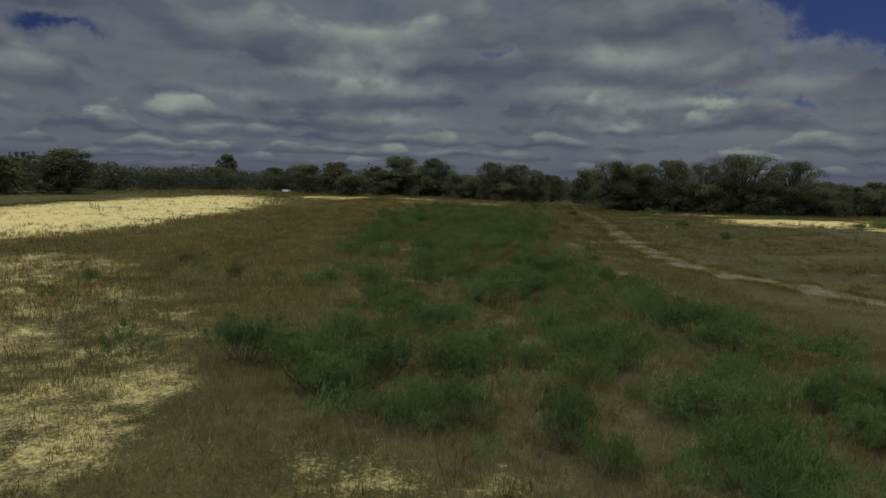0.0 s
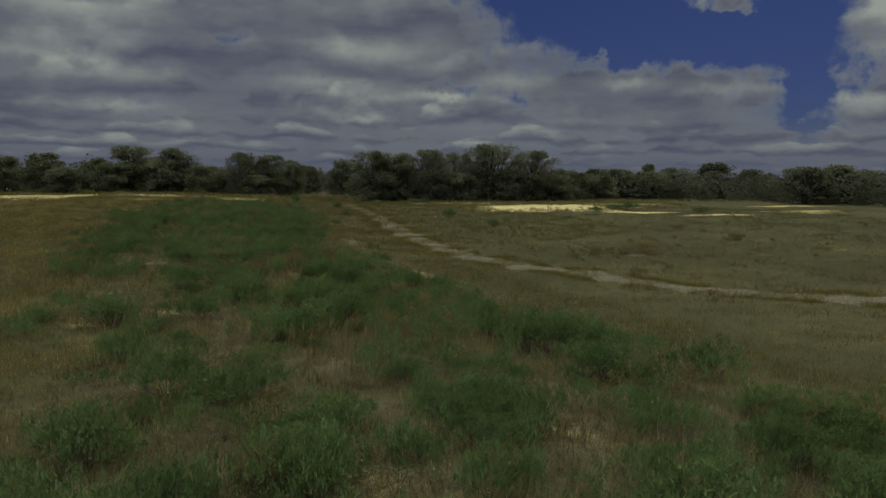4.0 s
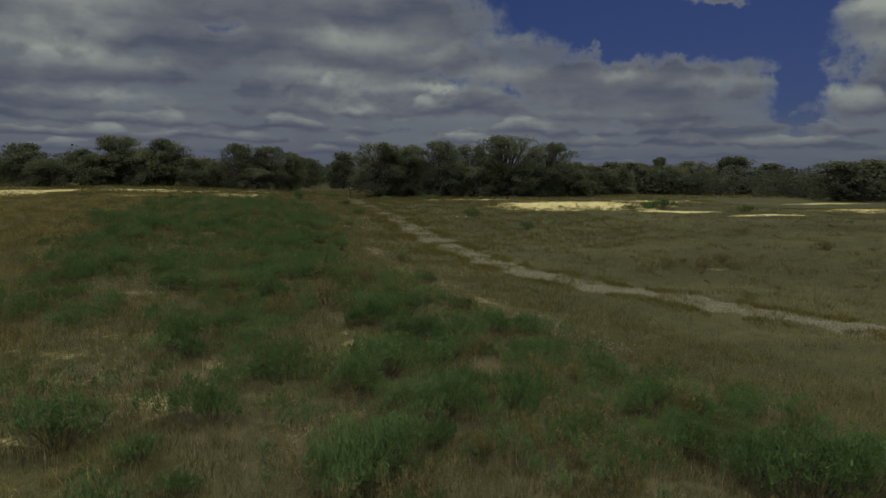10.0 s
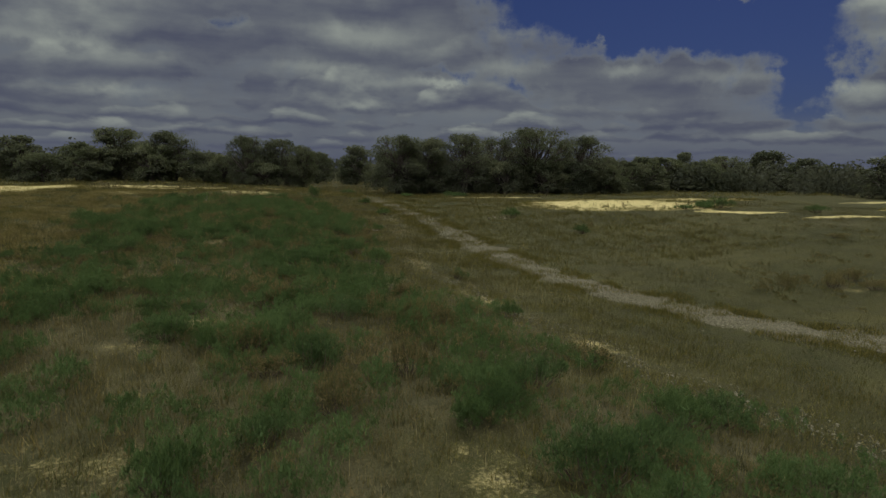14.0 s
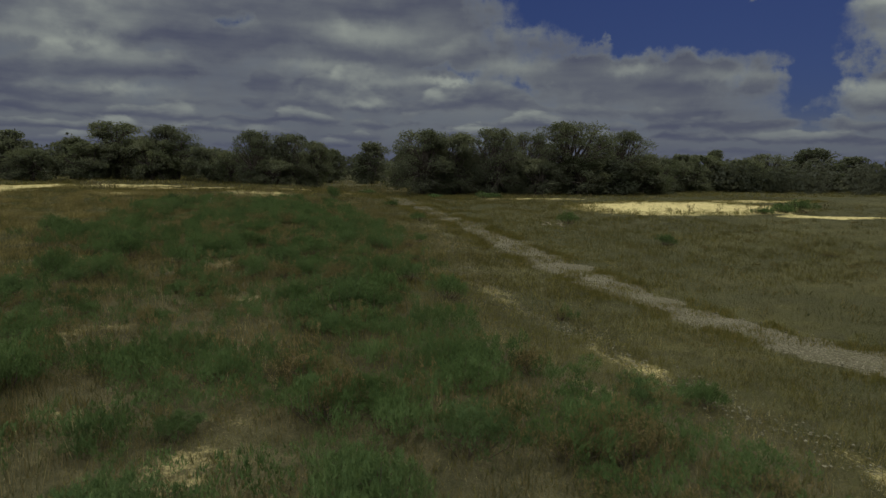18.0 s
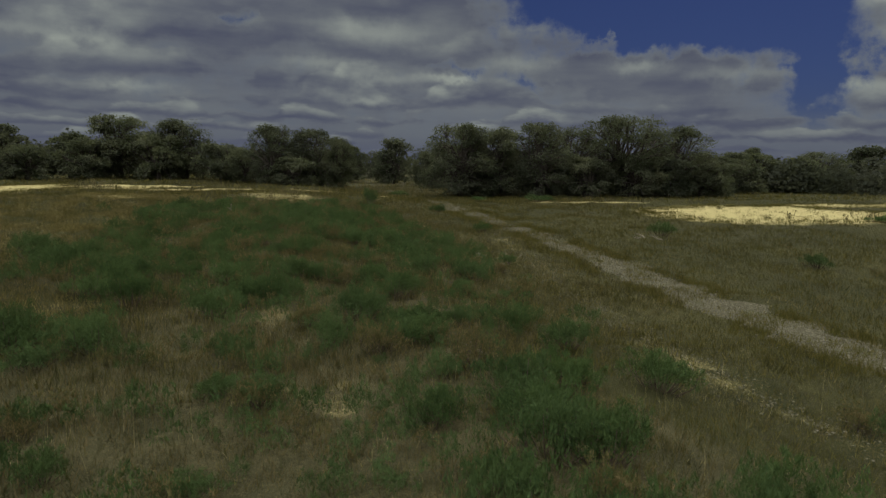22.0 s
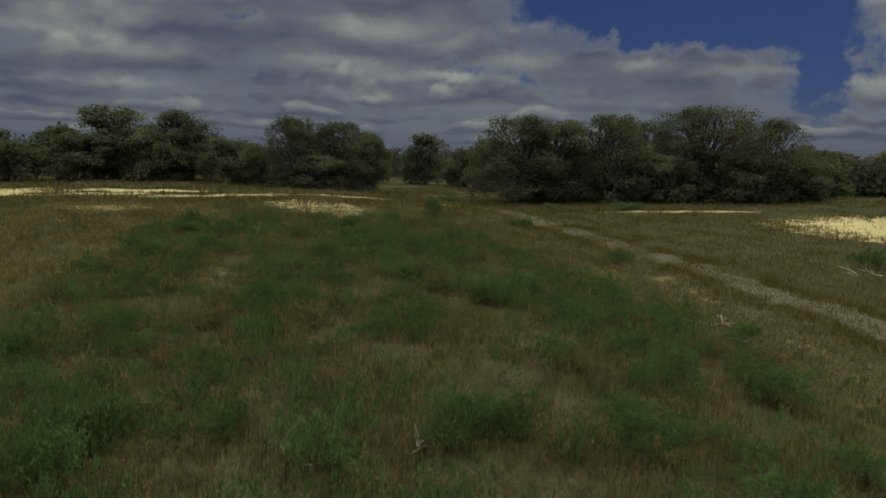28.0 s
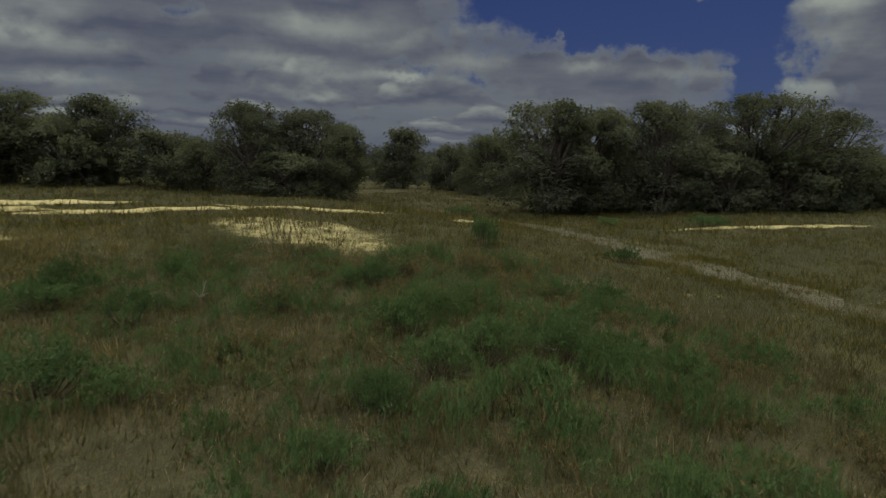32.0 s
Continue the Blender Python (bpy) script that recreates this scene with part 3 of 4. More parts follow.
# ---- trees ----
def oak_mesh(seed, radius, top, bottom, lobes, count, leaf, mat, open_top=0.0, trunks=2, lump=1.0):
    """Trunk and crown of a spreading oak with its foot at the origin: lobes of leaves round the ends of its limbs."""
    rng = np.random.default_rng(seed)
    centres, sizes = [], []
    levels, reaches = rng.permutation(lobes), rng.permutation(lobes)
    for i in range(lobes):
        level, k = (levels[i] + rng.uniform(0, 1)) / lobes, (reaches[i] + 0.5) / lobes
        a = rng.uniform(0, math.tau)
        wide = radius * math.sqrt(max(0.05, 1 - (max(0, level - 0.35) / 0.72) ** 2))
        size = lump * radius * rng.uniform(0.22, 0.38)
        d = max(0, wide - size * 0.55) * k ** 0.4
        centres.append((d * math.cos(a), d * math.sin(a), min(max(bottom + (top - bottom) * level, size * 0.35), top - size * 0.6)))
        sizes.append(size)
    centres, sizes = np.array(centres), np.array(sizes)
    wood = []
    for k in range(trunks):
        a, lean = rng.uniform(0, math.tau), radius * 0.16
        foot = np.array((0.25 * k * math.cos(a), 0.25 * k * math.sin(a), -0.15))
        fork = np.array((lean * math.cos(a), lean * math.sin(a), top * rng.uniform(0.24, 0.34)))
        mid = (foot + fork) / 2 + rng.normal(size=3) * 0.12
        wood.append(tube([foot, mid, fork], [0.34, 0.24, 0.20], 8))
        for c in centres[k::trunks]:
            bend = fork * 0.45 + c * 0.55 + np.array((0, 0, 0.10 * top)) * rng.uniform(-0.3, 1) + rng.normal(size=3) * 0.25
            wood.append(tube([fork, bend, c], [0.15, 0.085, 0.03], 5))
            for _ in range(3):
                tip = c + rng.normal(size=3) * radius * 0.10
                wood.append(tube([bend * 0.4 + c * 0.6, tip], [0.045, 0.015], 4))
    share = sizes ** 2 / (sizes ** 2).sum()
    pick = rng.choice(lobes, count, p=share)
    d = rng.normal(size=(count, 3))
    d /= np.linalg.norm(d, axis=1)[:, None]
    d[:, 2] = np.abs(d[:, 2]) * np.where(rng.uniform(size=count) < 0.72, 1, -1)
    # small clumps within each lobe keep gaps between them
    sub = rng.normal(size=(lobes, 15, 3))
    sub /= np.linalg.norm(sub, axis=2)[:, :, None]
    sub[:, :, 2] = np.abs(sub[:, :, 2]) * np.where(rng.uniform(size=(lobes, 15)) < 0.75, 1, -0.7)
    q = sub[pick, rng.integers(0, 15, count)]
    spread = np.clip(rng.normal(size=(count, 3)), -1.5, 1.5) * 0.27
    place = centres[pick] + sizes[pick][:, None] * (q * 0.80 + spread) * (1.12, 1.12, 0.80)
    normal = q + rng.normal(size=(count, 3)) * 0.75 + (0, 0, 0.35)
    normal /= np.linalg.norm(normal, axis=1)[:, None]
    keep = (place[:, 2] > bottom * 0.6 + 0.05) & (rng.uniform(size=count) > open_top * (place[:, 2] > top * 0.45))
    v, f = leaves(place[keep], normal[keep], leaf, rng)
    trunk = mesh("trunk", *joined(wood), BARK, True)
    return trunk, mesh("crown", v, f, mat)


OAKS = [oak_mesh(100 + i, 4.2, 8.2, 0.1, 84, 13000, 0.162, OAK_LEAF, 0.0, 2, 0.74) for i in range(4)]
FAR_OAKS = [oak_mesh(110 + i, 4.2, 8.2, 0.1, 60, 5200, 0.28, OAK_LEAF, 0.0, 2, 0.82) for i in range(4)]
OPEN_OAKS = [oak_mesh(120 + i, 5.6, 9.5, 4.2, 62, 11500, 0.145, THIN_LEAF, 0.12, 4, 0.58) for i in range(3)]
THICKET = [oak_mesh(140 + i, 3.4, 4.2, 0.1, 36, 6000, 0.19, OAK_LEAF, 0.0, 2, 0.8) for i in range(3)]



def tree(kind, x, y, top, width, turn, label, group, tall):
    """A tree of one of the shapes above, fitted to a height and a width."""
    trunk, crown, base_h, base_w = kind
    z = on_ground(x, y)
    root = new("oak_tree")
    part("trunk", trunk, root)
    part("crown", crown, root)
    k = (top - z) / base_h
    root.matrix_world = pose(x, y, z, 0, 0, turn) @ Matrix.Diagonal((width / base_w, width / base_w, k, 1))
    return tagged(root, label, "tree", group)


def sized(pair, h, w):
    return (*pair, h, w)


# x, y, height of the top, crown width, shape
WEST_STAND = ((-10.5, 143, 9.9, 13, "dense"), (-2.5, 141, 9.5, 11, "dense"), (-17, 146, 7.5, 9, "dense"), (-26, 148, 8.3, 10, "dense"), (-34, 152, 7.6, 10, "dense"), (2.5, 134, 6.2, 8.5, "bush"), (-5.5, 138, 7.4, 9, "bush"), (-14, 139, 6.6, 9, "bush"), (-22, 143, 5.6, 9, "bush"),
              (8.2, 126, 8.5, 8.0, "dense"), (13, 127, 8.2, 9.0, "dense"), (17.3, 130, 7.4, 6.2, "dense"), (10.5, 123.5, 4.6, 7, "bush"), (5, 130, 5.6, 6, "bush"))
GAP_STAND = ((31.5, 151, 8.4, 8.5, "dense"), (36.5, 137, 7.3, 9, "dense"), (25, 158, 7.2, 8, "dense"), (41, 143, 7.0, 9, "dense"), (20, 150, 6.2, 8, "bush"), (37, 147, 6.4, 8, "bush"))
OAK_STAND = ((28.6, 113.5, 8.7, 11, "dense"), (33.5, 114.5, 8.5, 10, "dense"), (38.8, 112.5, 9.2, 10, "dense"), (44.5, 114, 8.8, 9.5, "open"), (51, 112, 10.4, 15, "open"), (59.3, 112.5, 9.5, 11.5, "open"),
             (42, 115.5, 5.4, 9, "bush"), (48, 115, 5.0, 9, "bush"), (54, 116, 5.4, 9, "bush"), (60, 114.5, 5.8, 9, "bush"), (44.5, 110.8, 5.4, 8, "bush"), (50.5, 109.8, 5.7, 9, "bush"), (56.5, 110.3, 5.6, 9, "bush"), (63, 111, 5.3, 8, "bush"), (35.5, 116.5, 6.0, 9, "bush"), (67.5, 115, 6.4, 8, "dense"))
EAST_STAND = ((127, 164, 9.6, 7.5, "dense"), (106, 128, 7.6, 11, "open"), (117, 127, 8.9, 14, "dense"), (128, 126, 7.5, 12, "dense"), (104, 92, 7.0, 12, "dense"), (116, 94, 7.6, 13, "dense"), (128, 98, 7, 13, "dense"), (80, 122, 6.8, 10, "dense"), (90, 128, 7.0, 11, "dense"), (74, 120, 6.0, 10, "bush"), (96, 124, 6.4, 11, "bush"))
FAR_WEST_STAND = ((-72, 203, 11.5, 9, "dense"), (-57, 97, 7.4, 10, "dense"), (-60, 86, 5.8, 8, "dense"), (-46, 196, 8.8, 13, "dense"), (-34, 182, 7.8, 10, "dense"), (-64, 172, 6.8, 11, "dense"), (-56, 200, 7.8, 11, "dense"))
TREES = WEST_STAND + GAP_STAND + OAK_STAND + EAST_STAND + FAR_WEST_STAND
TREE_LABELS = {"dense": "dense dark green live oak with leaves down to the grass", "open": "spreading live oak with bare limbs showing through an airy crown", "bush": "low dark green oak thicket at the wood's edge"}
for i, (x, y, top, width, shape) in enumerate(TREES):
    if shape == "open":
        kind = sized(OPEN_OAKS[i % 3], 9.6, 12.0)
    elif shape == "bush":
        kind = sized(THICKET[i % 3], 4.4, 7.6)
    else:
        kind = sized((OAKS if -20 < x < 70 and y < 145 else FAR_OAKS)[i % 4], 8.4, 9.8)
    tree(kind, x, y, top, width, i * 77 % 360, TREE_LABELS[shape], "oaks at the edge of the meadow", top)


def far_wood():
    """The continuous wood behind the single trees: a belt of uneven crowns."""
    rng = np.random.default_rng(9)
    place, normal = [], []
    for _ in range(900):
        k = rng.uniform(0, 1)
        a = radians(-75 + 175 * k)
        d = rng.uniform(0, 55)
        deg = k * 175 - 75
        reach = np.interp(deg, (-75, -60, -45, -35, -28, -20, -5, 8, 20, 35, 50, 62, 100), (63, 69, 84, 104, 126, 168, 165, 160, 168, 135, 130, 120, 120)) + d
        low = np.interp(deg, (-75, -28, -20, -10, 25, 35, 100), (0.80, 0.80, 0.92, 1, 1, 0.86, 0.86))
        x, y = reach * math.sin(a), 20 + reach * math.cos(a)
        if abs(x - 27 - (y - 140) * 0.12) < 5 and y < 190:
            continue
        z, top = on_ground(x, y), low * (rng.uniform(4.4, 6.2) + 0.02 * d + (1.6 if rng.uniform() < 0.05 else 0))
        r = rng.uniform(1.8, 3.6)
        n = 190
        dirs = rng.normal(size=(n, 3))
        dirs /= np.linalg.norm(dirs, axis=1)[:, None]
        lump = 1 + 0.25 * np.sin(dirs[:, 0] * 5 + x) * np.sin(dirs[:, 2] * 6 + y)
        q = dirs * lump[:, None] * (r, r, top * 0.5) + (x, y, z + top * 0.5)
        place.append(q), normal.append(dirs + rng.normal(size=(n, 3)) * 0.6)
    place, normal = np.concatenate(place), np.concatenate(normal)
    normal /= np.linalg.norm(normal, axis=1)[:, None]
    v, f = leaves(place, normal, 0.52, rng, 1.2)
    tagged(new("far_wood", mesh("far_wood", v, f, FAR_LEAF)), "continuous dark oak wood closing the meadow", "woods", kind="stuff")


far_wood()


# ---- shrubs ----
def shrub_mesh(seed, radius, tall, count, mat):
    """A few uneven lobes of upright feathery plumes over bare brown stems, the foot at the origin."""
    rng = np.random.default_rng(seed)
    stems, tips, mids = [], [], []
    lobes = 5
    for j in range(lobes):
        a0, r0 = j * math.tau / lobes + rng.normal() * 0.3, radius * (0.50 * rng.uniform(0.7, 1.25) if j else 0.1)
        high, wide = tall * rng.uniform(0.62, 1.08), radius * rng.uniform(0.38, 0.58)
        plumes = 8
        for i in range(plumes):
            a, r = i * 2.399963 + rng.normal() * 0.4, wide * math.sqrt((i + 0.5) / plumes)
            h = high * math.sqrt(max(0.25, 1 - 0.6 * (r / wide) ** 2)) * rng.uniform(0.72, 1.08)
            tip = np.array((r0 * math.cos(a0) + r * math.cos(a), r0 * math.sin(a0) + r * math.sin(a), h))
            mid = np.array((tip[0] * 0.88, tip[1] * 0.88, h * 0.40))
            foot = np.array((tip[0] * 0.4, tip[1] * 0.4, -0.05))
            if i % 2 == 0:
                stems.append(tube([foot, mid, mid * 0.4 + tip * 0.6], [0.010, 0.007, 0.004], 3))
            tips.append(tip), mids.append(mid)
    tips, mids = np.array(tips), np.array(mids)
    pick = np.sort(rng.integers(0, len(tips), count))
    k = rng.uniform(0, 1, count) ** 0.65
    way = tips[pick] - mids[pick]
    wide = 0.070 * radius / 0.65 * (1.1 - 0.75 * k)
    place = mids[pick] + way * (0.10 + 0.92 * k)[:, None] + rng.normal(size=(count, 3)) * wide[:, None] * (1, 1, 0.8)
    place[:, 2] = np.maximum(place[:, 2], 0.06)
    out = way / np.linalg.norm(way, axis=1)[:, None] + (0, 0, 0.3) + rng.normal(size=(count, 3)) * 0.42
    out /= np.linalg.norm(out, axis=1)[:, None]
    side = np.cross(out, rng.normal(size=(count, 3)))
    side /= np.linalg.norm(side, axis=1)[:, None]
    ln, wd = (tall * rng.uniform(0.05, 0.11, count))[:, None], rng.uniform(0.0055, 0.0115, count)[:, None]
    v = np.stack([place - out * ln * 0.4 + side * wd, place - out * ln * 0.4 - side * wd, place + out * ln * 0.6], 1).reshape(-1, 3)
    f = np.arange(3 * count).reshape(-1, 3)
    return mesh("woody_base", *joined(stems), TWIG, True), (v, f), mat


SHRUBS = []
for i in range(6):
    st, vf, mt = shrub_mesh(200 + i, 0.62 + 0.08 * (i % 3), 1.0, 2900, SHRUB_LEAF)
    SHRUBS.append((st, mesh("foliage", *vf, mt), vf))
OLIVES = []
for i in range(3):
    st, vf, mt = shrub_mesh(220 + i, 0.55, 0.9, 2000, SHRUB_OLIVE)
    OLIVES.append((st, mesh("foliage", *vf, mt), vf))


def shrub(shape, x, y, size, tall, turn, label, group):
    root = new("shrub")
    part("woody_base", shape[0], root)
    part("foliage", shape[1], root)
    root.matrix_world = pose(x, y, on_ground(x, y), 0, 0, turn) @ Matrix.Diagonal((size, size, tall, 1))
    return tagged(root, label, "shrub", group)


def shrub_places(rng, y0, y1, total):
    """Places where shrubs grow, thicker in the lush clumps: rows of x, y and clump."""
    found = np.zeros((0, 3))
    while len(found) < total:
        x, y = rng.uniform(-12, 13, total * 3), rng.uniform(y0, y1, total * 3)
        g = greenness(x, y) - 1.2 * bareness(x, y)
        clump = 0.62 + 0.55 * waves(x, y, 4.0, 21)
        keep = g * clump > rng.uniform(0.05, 0.75, len(x))
        found = np.concatenate([found, np.stack([x, y, clump], 1)[keep]])
    return found[:total]


# shrubs that stand out one by one: x, y, width, height
NEAR_LONE = ((3.9, 13.3, 1.3, 1.15), (7.0, 12.9, 1.45, 1.0), (-0.9, 15.8, 1.5, 1.2), (0.4, 16.2, 1.3, 1.1), (-3.0, 17.2, 1.5, 1.2), (-1.9, 17.4, 1.4, 1.1), (2.3, 16.7, 1.3, 1.15), (4.3, 12.2, 0.8, 0.7), (5.9, 17.8, 1.2, 1.0),
             (9.3, 20.6, 1.7, 1.25), (9.4, 23.2, 1.8, 1.3), (2.2, 30.9, 1.3, 1.15), (0.2, 33.6, 1.1, 1.05), (-1.6, 28.6, 1.5, 1.0), (2.7, 25.4, 1.3, 1.0), (6.6, 27.6, 1.2, 1.0), (6.0, 32.2, 1.4, 1.1), (7.6, 32.8, 1.2, 1.0), (3.6, 50.3, 1.2, 1.0), (4.8, 51.6, 1.3, 1.1))
FAR_LONE = ((2.7, 57.8, 0.9, 0.9), (5.5, 54.1, 1.4, 1.0), (-1.8, 62.8, 1.3, 1.1), (-5.5, 70.4, 1.6, 1.2), (-4.0, 71.0, 1.2, 0.9), (-0.8, 83.4, 1.6, 0.9), (7.3, 73.8, 1.3, 1.0), (11.7, 74, 1.1, 0.9), (16.9, 80.8, 1.0, 0.8), (13.4, 70.3, 0.8, 0.6), (5.5, 84.6, 1.5, 1.0), (6.1, 82.4, 1.4, 1.0), (13.0, 95.0, 1.25, 1.5), (18.2, 92.6, 1.2, 0.8))
PASTURE_LONE = ((28.9, 66.5, 1.1, 1.0), (28.3, 77.4, 1.2, 1.2), (29.3, 45.8, 1.2, 1.1), (27.6, 47.0, 0.9, 0.9), (30.6, 44.6, 1.0, 0.8), (31.5, 46.6, 1.3, 0.9), (40, 46, 1.1, 0.9), (53.5, 77.6, 2.4, 1.5), (51.0, 77.0, 1.8, 1.1), (48.2, 76.6, 1.5, 0.8), (60, 70.7, 1.6, 1.0), (32.2, 101.3, 1.9, 1.0), (34, 102, 1.3, 0.8), (21, 113, 1.5, 0.8), (26.8, 104, 1.3, 0.7), (35, 60, 1.0, 0.5), (42, 55, 1.2, 0.5))
BERM_LONE = ((10.6, 23.2, 1.5, 1.1), (9.0, 23.9, 1.3, 1.0), (8.8, 25.1, 1.2, 0.9), (4.8, 27.3, 1.3, 1.0), (3.7, 29.2, 1.2, 0.9), (12.5, 20.5, 1.5, 1.1), (6.7, 14.6, 1.6, 1.0), (2.0, 17.4, 1.5, 1.0), (-0.9, 19.2, 1.5, 1.1), (0.2, 21.6, 1.3, 1.0), (7.7, 82.4, 1.3, 1.0), (6.2, 76.7, 1.4, 0.9), (8.8, 75.2, 1.5, 1.0), (9.1, 72.8, 1.5, 1.0), (5.1, 82.2, 1.3, 0.9), (0.3, 87.0, 1.2, 0.9), (-2.4, 81.9, 1.4, 1.0), (5.4, 52.6, 1.4, 1.0), (8.3, 56.8, 1.3, 0.9), (4.1, 60.4, 1.3, 0.9), (0.3, 61.0, 1.2, 0.9))
MORE_LONE = ((7.3, 36.4, 1.2, 0.9), (9.3, 34.1, 1.2, 0.9), (0.8, 28.5, 1.1, 0.9), (9.3, 27.0, 1.1, 0.9), (2.7, 44.4, 1.2, 0.9), (5.7, 45.2, 1.3, 0.9), (5.4, 51.2, 1.2, 1.0), (0.8, 65.4, 1.3, 0.9), (5.1, 58.4, 1.3, 0.9), (-6.3, 73.3, 1.3, 1.0), (4.6, 42.5, 1.2, 0.9),
             (10.9, 44.3, 0.8, 0.6), (5.6, 62.3, 1.2, 0.9), (8.8, 54.0, 1.3, 1.0), (-3.0, 64.3, 1.2, 0.9), (2.9, 65.5, 1.2, 0.9), (6.4, 85.7, 1.3, 1.0), (6.1, 80.8, 1.2, 0.9), (3.1, 77.9, 1.0, 0.8), (-3.1, 83.8, 1.3, 1.0), (6.3, 89.0, 1.2, 0.9), (9.0, 83.7, 1.3, 0.9))
LONE = NEAR_LONE + FAR_LONE + BERM_LONE + MORE_LONE
for i, (x, y, w, h) in enumerate(LONE):
    shrub(SHRUBS[i % 6], x, y, w, h, i * 61 % 360, "feathery dark green shrub standing clear in dry grass", "single shrubs in the meadow")
for i, (x, y, w, h) in enumerate(PASTURE_LONE):
    green = x > 45 or y > 64
    shrub(SHRUBS[i % 6] if green else OLIVES[i % 3], x, y, w * 1.2, h * 0.9, i * 61 % 360, "dark green bush beside pale sand" if green else "low olive brown bush in the dry pasture", "bushes in the lower pasture")
rng = np.random.default_rng(31)
for x, y, clump in np.concatenate([shrub_places(rng, 9, 60, 150), shrub_places(rng, 62, 96, 100)]):
    x, y = float(x), float(y)
    green = rng.uniform() < 0.55 + 0.2 * clump
    s = rng.uniform(0.55, 1.25)
    shrub((SHRUBS if green else OLIVES)[rng.integers(0, 6 if green else 3)], x, y, s * rng.uniform(0.9, 1.2), s * rng.uniform(0.6, 0.95), rng.uniform(0, 360),
          "feathery green shrub among dry grass on the berm" if green else "olive brown half-dry shrub among dry grass", "shrubs along the berm")


def scrub(name, total, y0, y1, shapes, mat, few, many, seed, label):
    """Low growth between the single shrubs: sprays without stems."""
    rng = np.random.default_rng(seed)
    pieces = []
    for x, y, _ in shrub_places(rng, y0, y1, total):
        v, f = shapes[rng.integers(0, len(shapes))][2]
        n = few if y > 45 else many
        pick = (rng.integers(0, len(v) // 3) + np.arange(n) * 2) % (len(v) // 3)
        q3 = v.reshape(-1, 3, 3)[pick]
        mid = q3.mean(1, keepdims=True)
        v = (mid + (q3 - mid) * (1.2, 1.2, 1.4)).reshape(-1, 3)
        v[:, :2] -= v[:, :2].mean(0)
        s, a = rng.uniform(0.5, 1.15), rng.uniform(0, math.tau)
        c, sn = math.cos(a) * s, math.sin(a) * s
        w = np.stack([v[:, 0] * c - v[:, 1] * sn + x, v[:, 0] * sn + v[:, 1] * c + y, v[:, 2] * s * rng.uniform(0.5, 0.95) + on_ground(x, y)], 1)
        pieces.append((w, f[:n]))
    tagged(new(name, mesh(name, *joined(pieces), mat)), label, "scrub", kind="stuff")


scrub("scrub", 1150, 11, 50, SHRUBS, SHRUB_LEAF, 240, 290, 32, "low feathery green scrub on the near berm")
scrub("scrub", 800, 44, 98, SHRUBS, SHRUB_LEAF, 230, 260, 33, "low feathery green scrub filling the berm")
scrub("scrub", 700, 12, 100, OLIVES, SHRUB_OLIVE, 200, 240, 34, "low olive brown weeds between the shrubs")
scrub("scrub", 300, 48, 80, SHRUBS, SHRUB_LEAF, 280, 300, 37, "feathery green scrub along the middle of the berm")
scrub("scrub", 420, 64, 100, SHRUBS, SHRUB_LEAF, 260, 300, 35, "green scrub and weeds on the sandy rise")
scrub("scrub", 200, 64, 100, OLIVES, SHRUB_OLIVE, 240, 300, 36, "olive scrub and weeds on the sandy rise")


def pasture_scrub(clusters, seed):
    """Low brown weeds in loose clusters on the pasture: centre, spread, how many."""
    rng = np.random.default_rng(seed)
    pieces = []
    for cx, cy, spread, count in clusters:
        for _ in range(count):
            x, y = cx + rng.normal() * spread * 1.6, cy + rng.normal() * spread
            v, f = OLIVES[rng.integers(0, 3)][2]
            first, n = int(rng.integers(0, 1400)) * 3, 520
            v = v[first:first + n * 3] - (*v[first:first + n * 3, :2].mean(0), 0)
            pieces.append((v * (rng.uniform(0.6, 1.2), rng.uniform(0.6, 1.2), rng.uniform(0.3, 0.7)) + (x, y, on_ground(x, y)), f[:n]))
    tagged(new("scrub", mesh("scrub", *joined(pieces), SHRUB_OLIVE)), "low olive brown weeds in the dry pasture", "scrub", kind="stuff")


pasture_scrub(((29.5, 45.5, 1.6, 26), (33, 50, 3, 16), (40, 40, 3, 18), (45, 52, 4, 16), (30, 58, 3, 12), (38, 66, 4, 14), (26, 38, 2, 10), (52, 62, 5, 16), (30, 88, 4, 12), (60, 50, 5, 14)), 38)


# ---- grass ----
def blades(x, y, tall, wide, rng, lean=0.8):
    """One blade of a single triangle, or two, at each place."""
    n = len(x)
    z = height(x, y) - 0.02
    a, b = rng.uniform(0, math.tau, n), rng.uniform(0, math.tau, n)
    dx, dy = np.cos(a) * wide / 2, np.sin(a) * wide / 2
    lx, ly = np.cos(b) * tall * lean * rng.uniform(0, 1, n), np.sin(b) * tall * lean * rng.uniform(0, 1, n)
    v = np.stack([np.stack([x - dx, y - dy, z], 1), np.stack([x + dx, y + dy, z], 1), np.stack([x + lx, y + ly, z + tall], 1)], 1)
    return v.reshape(-1, 3), np.arange(3 * n).reshape(-1, 3)


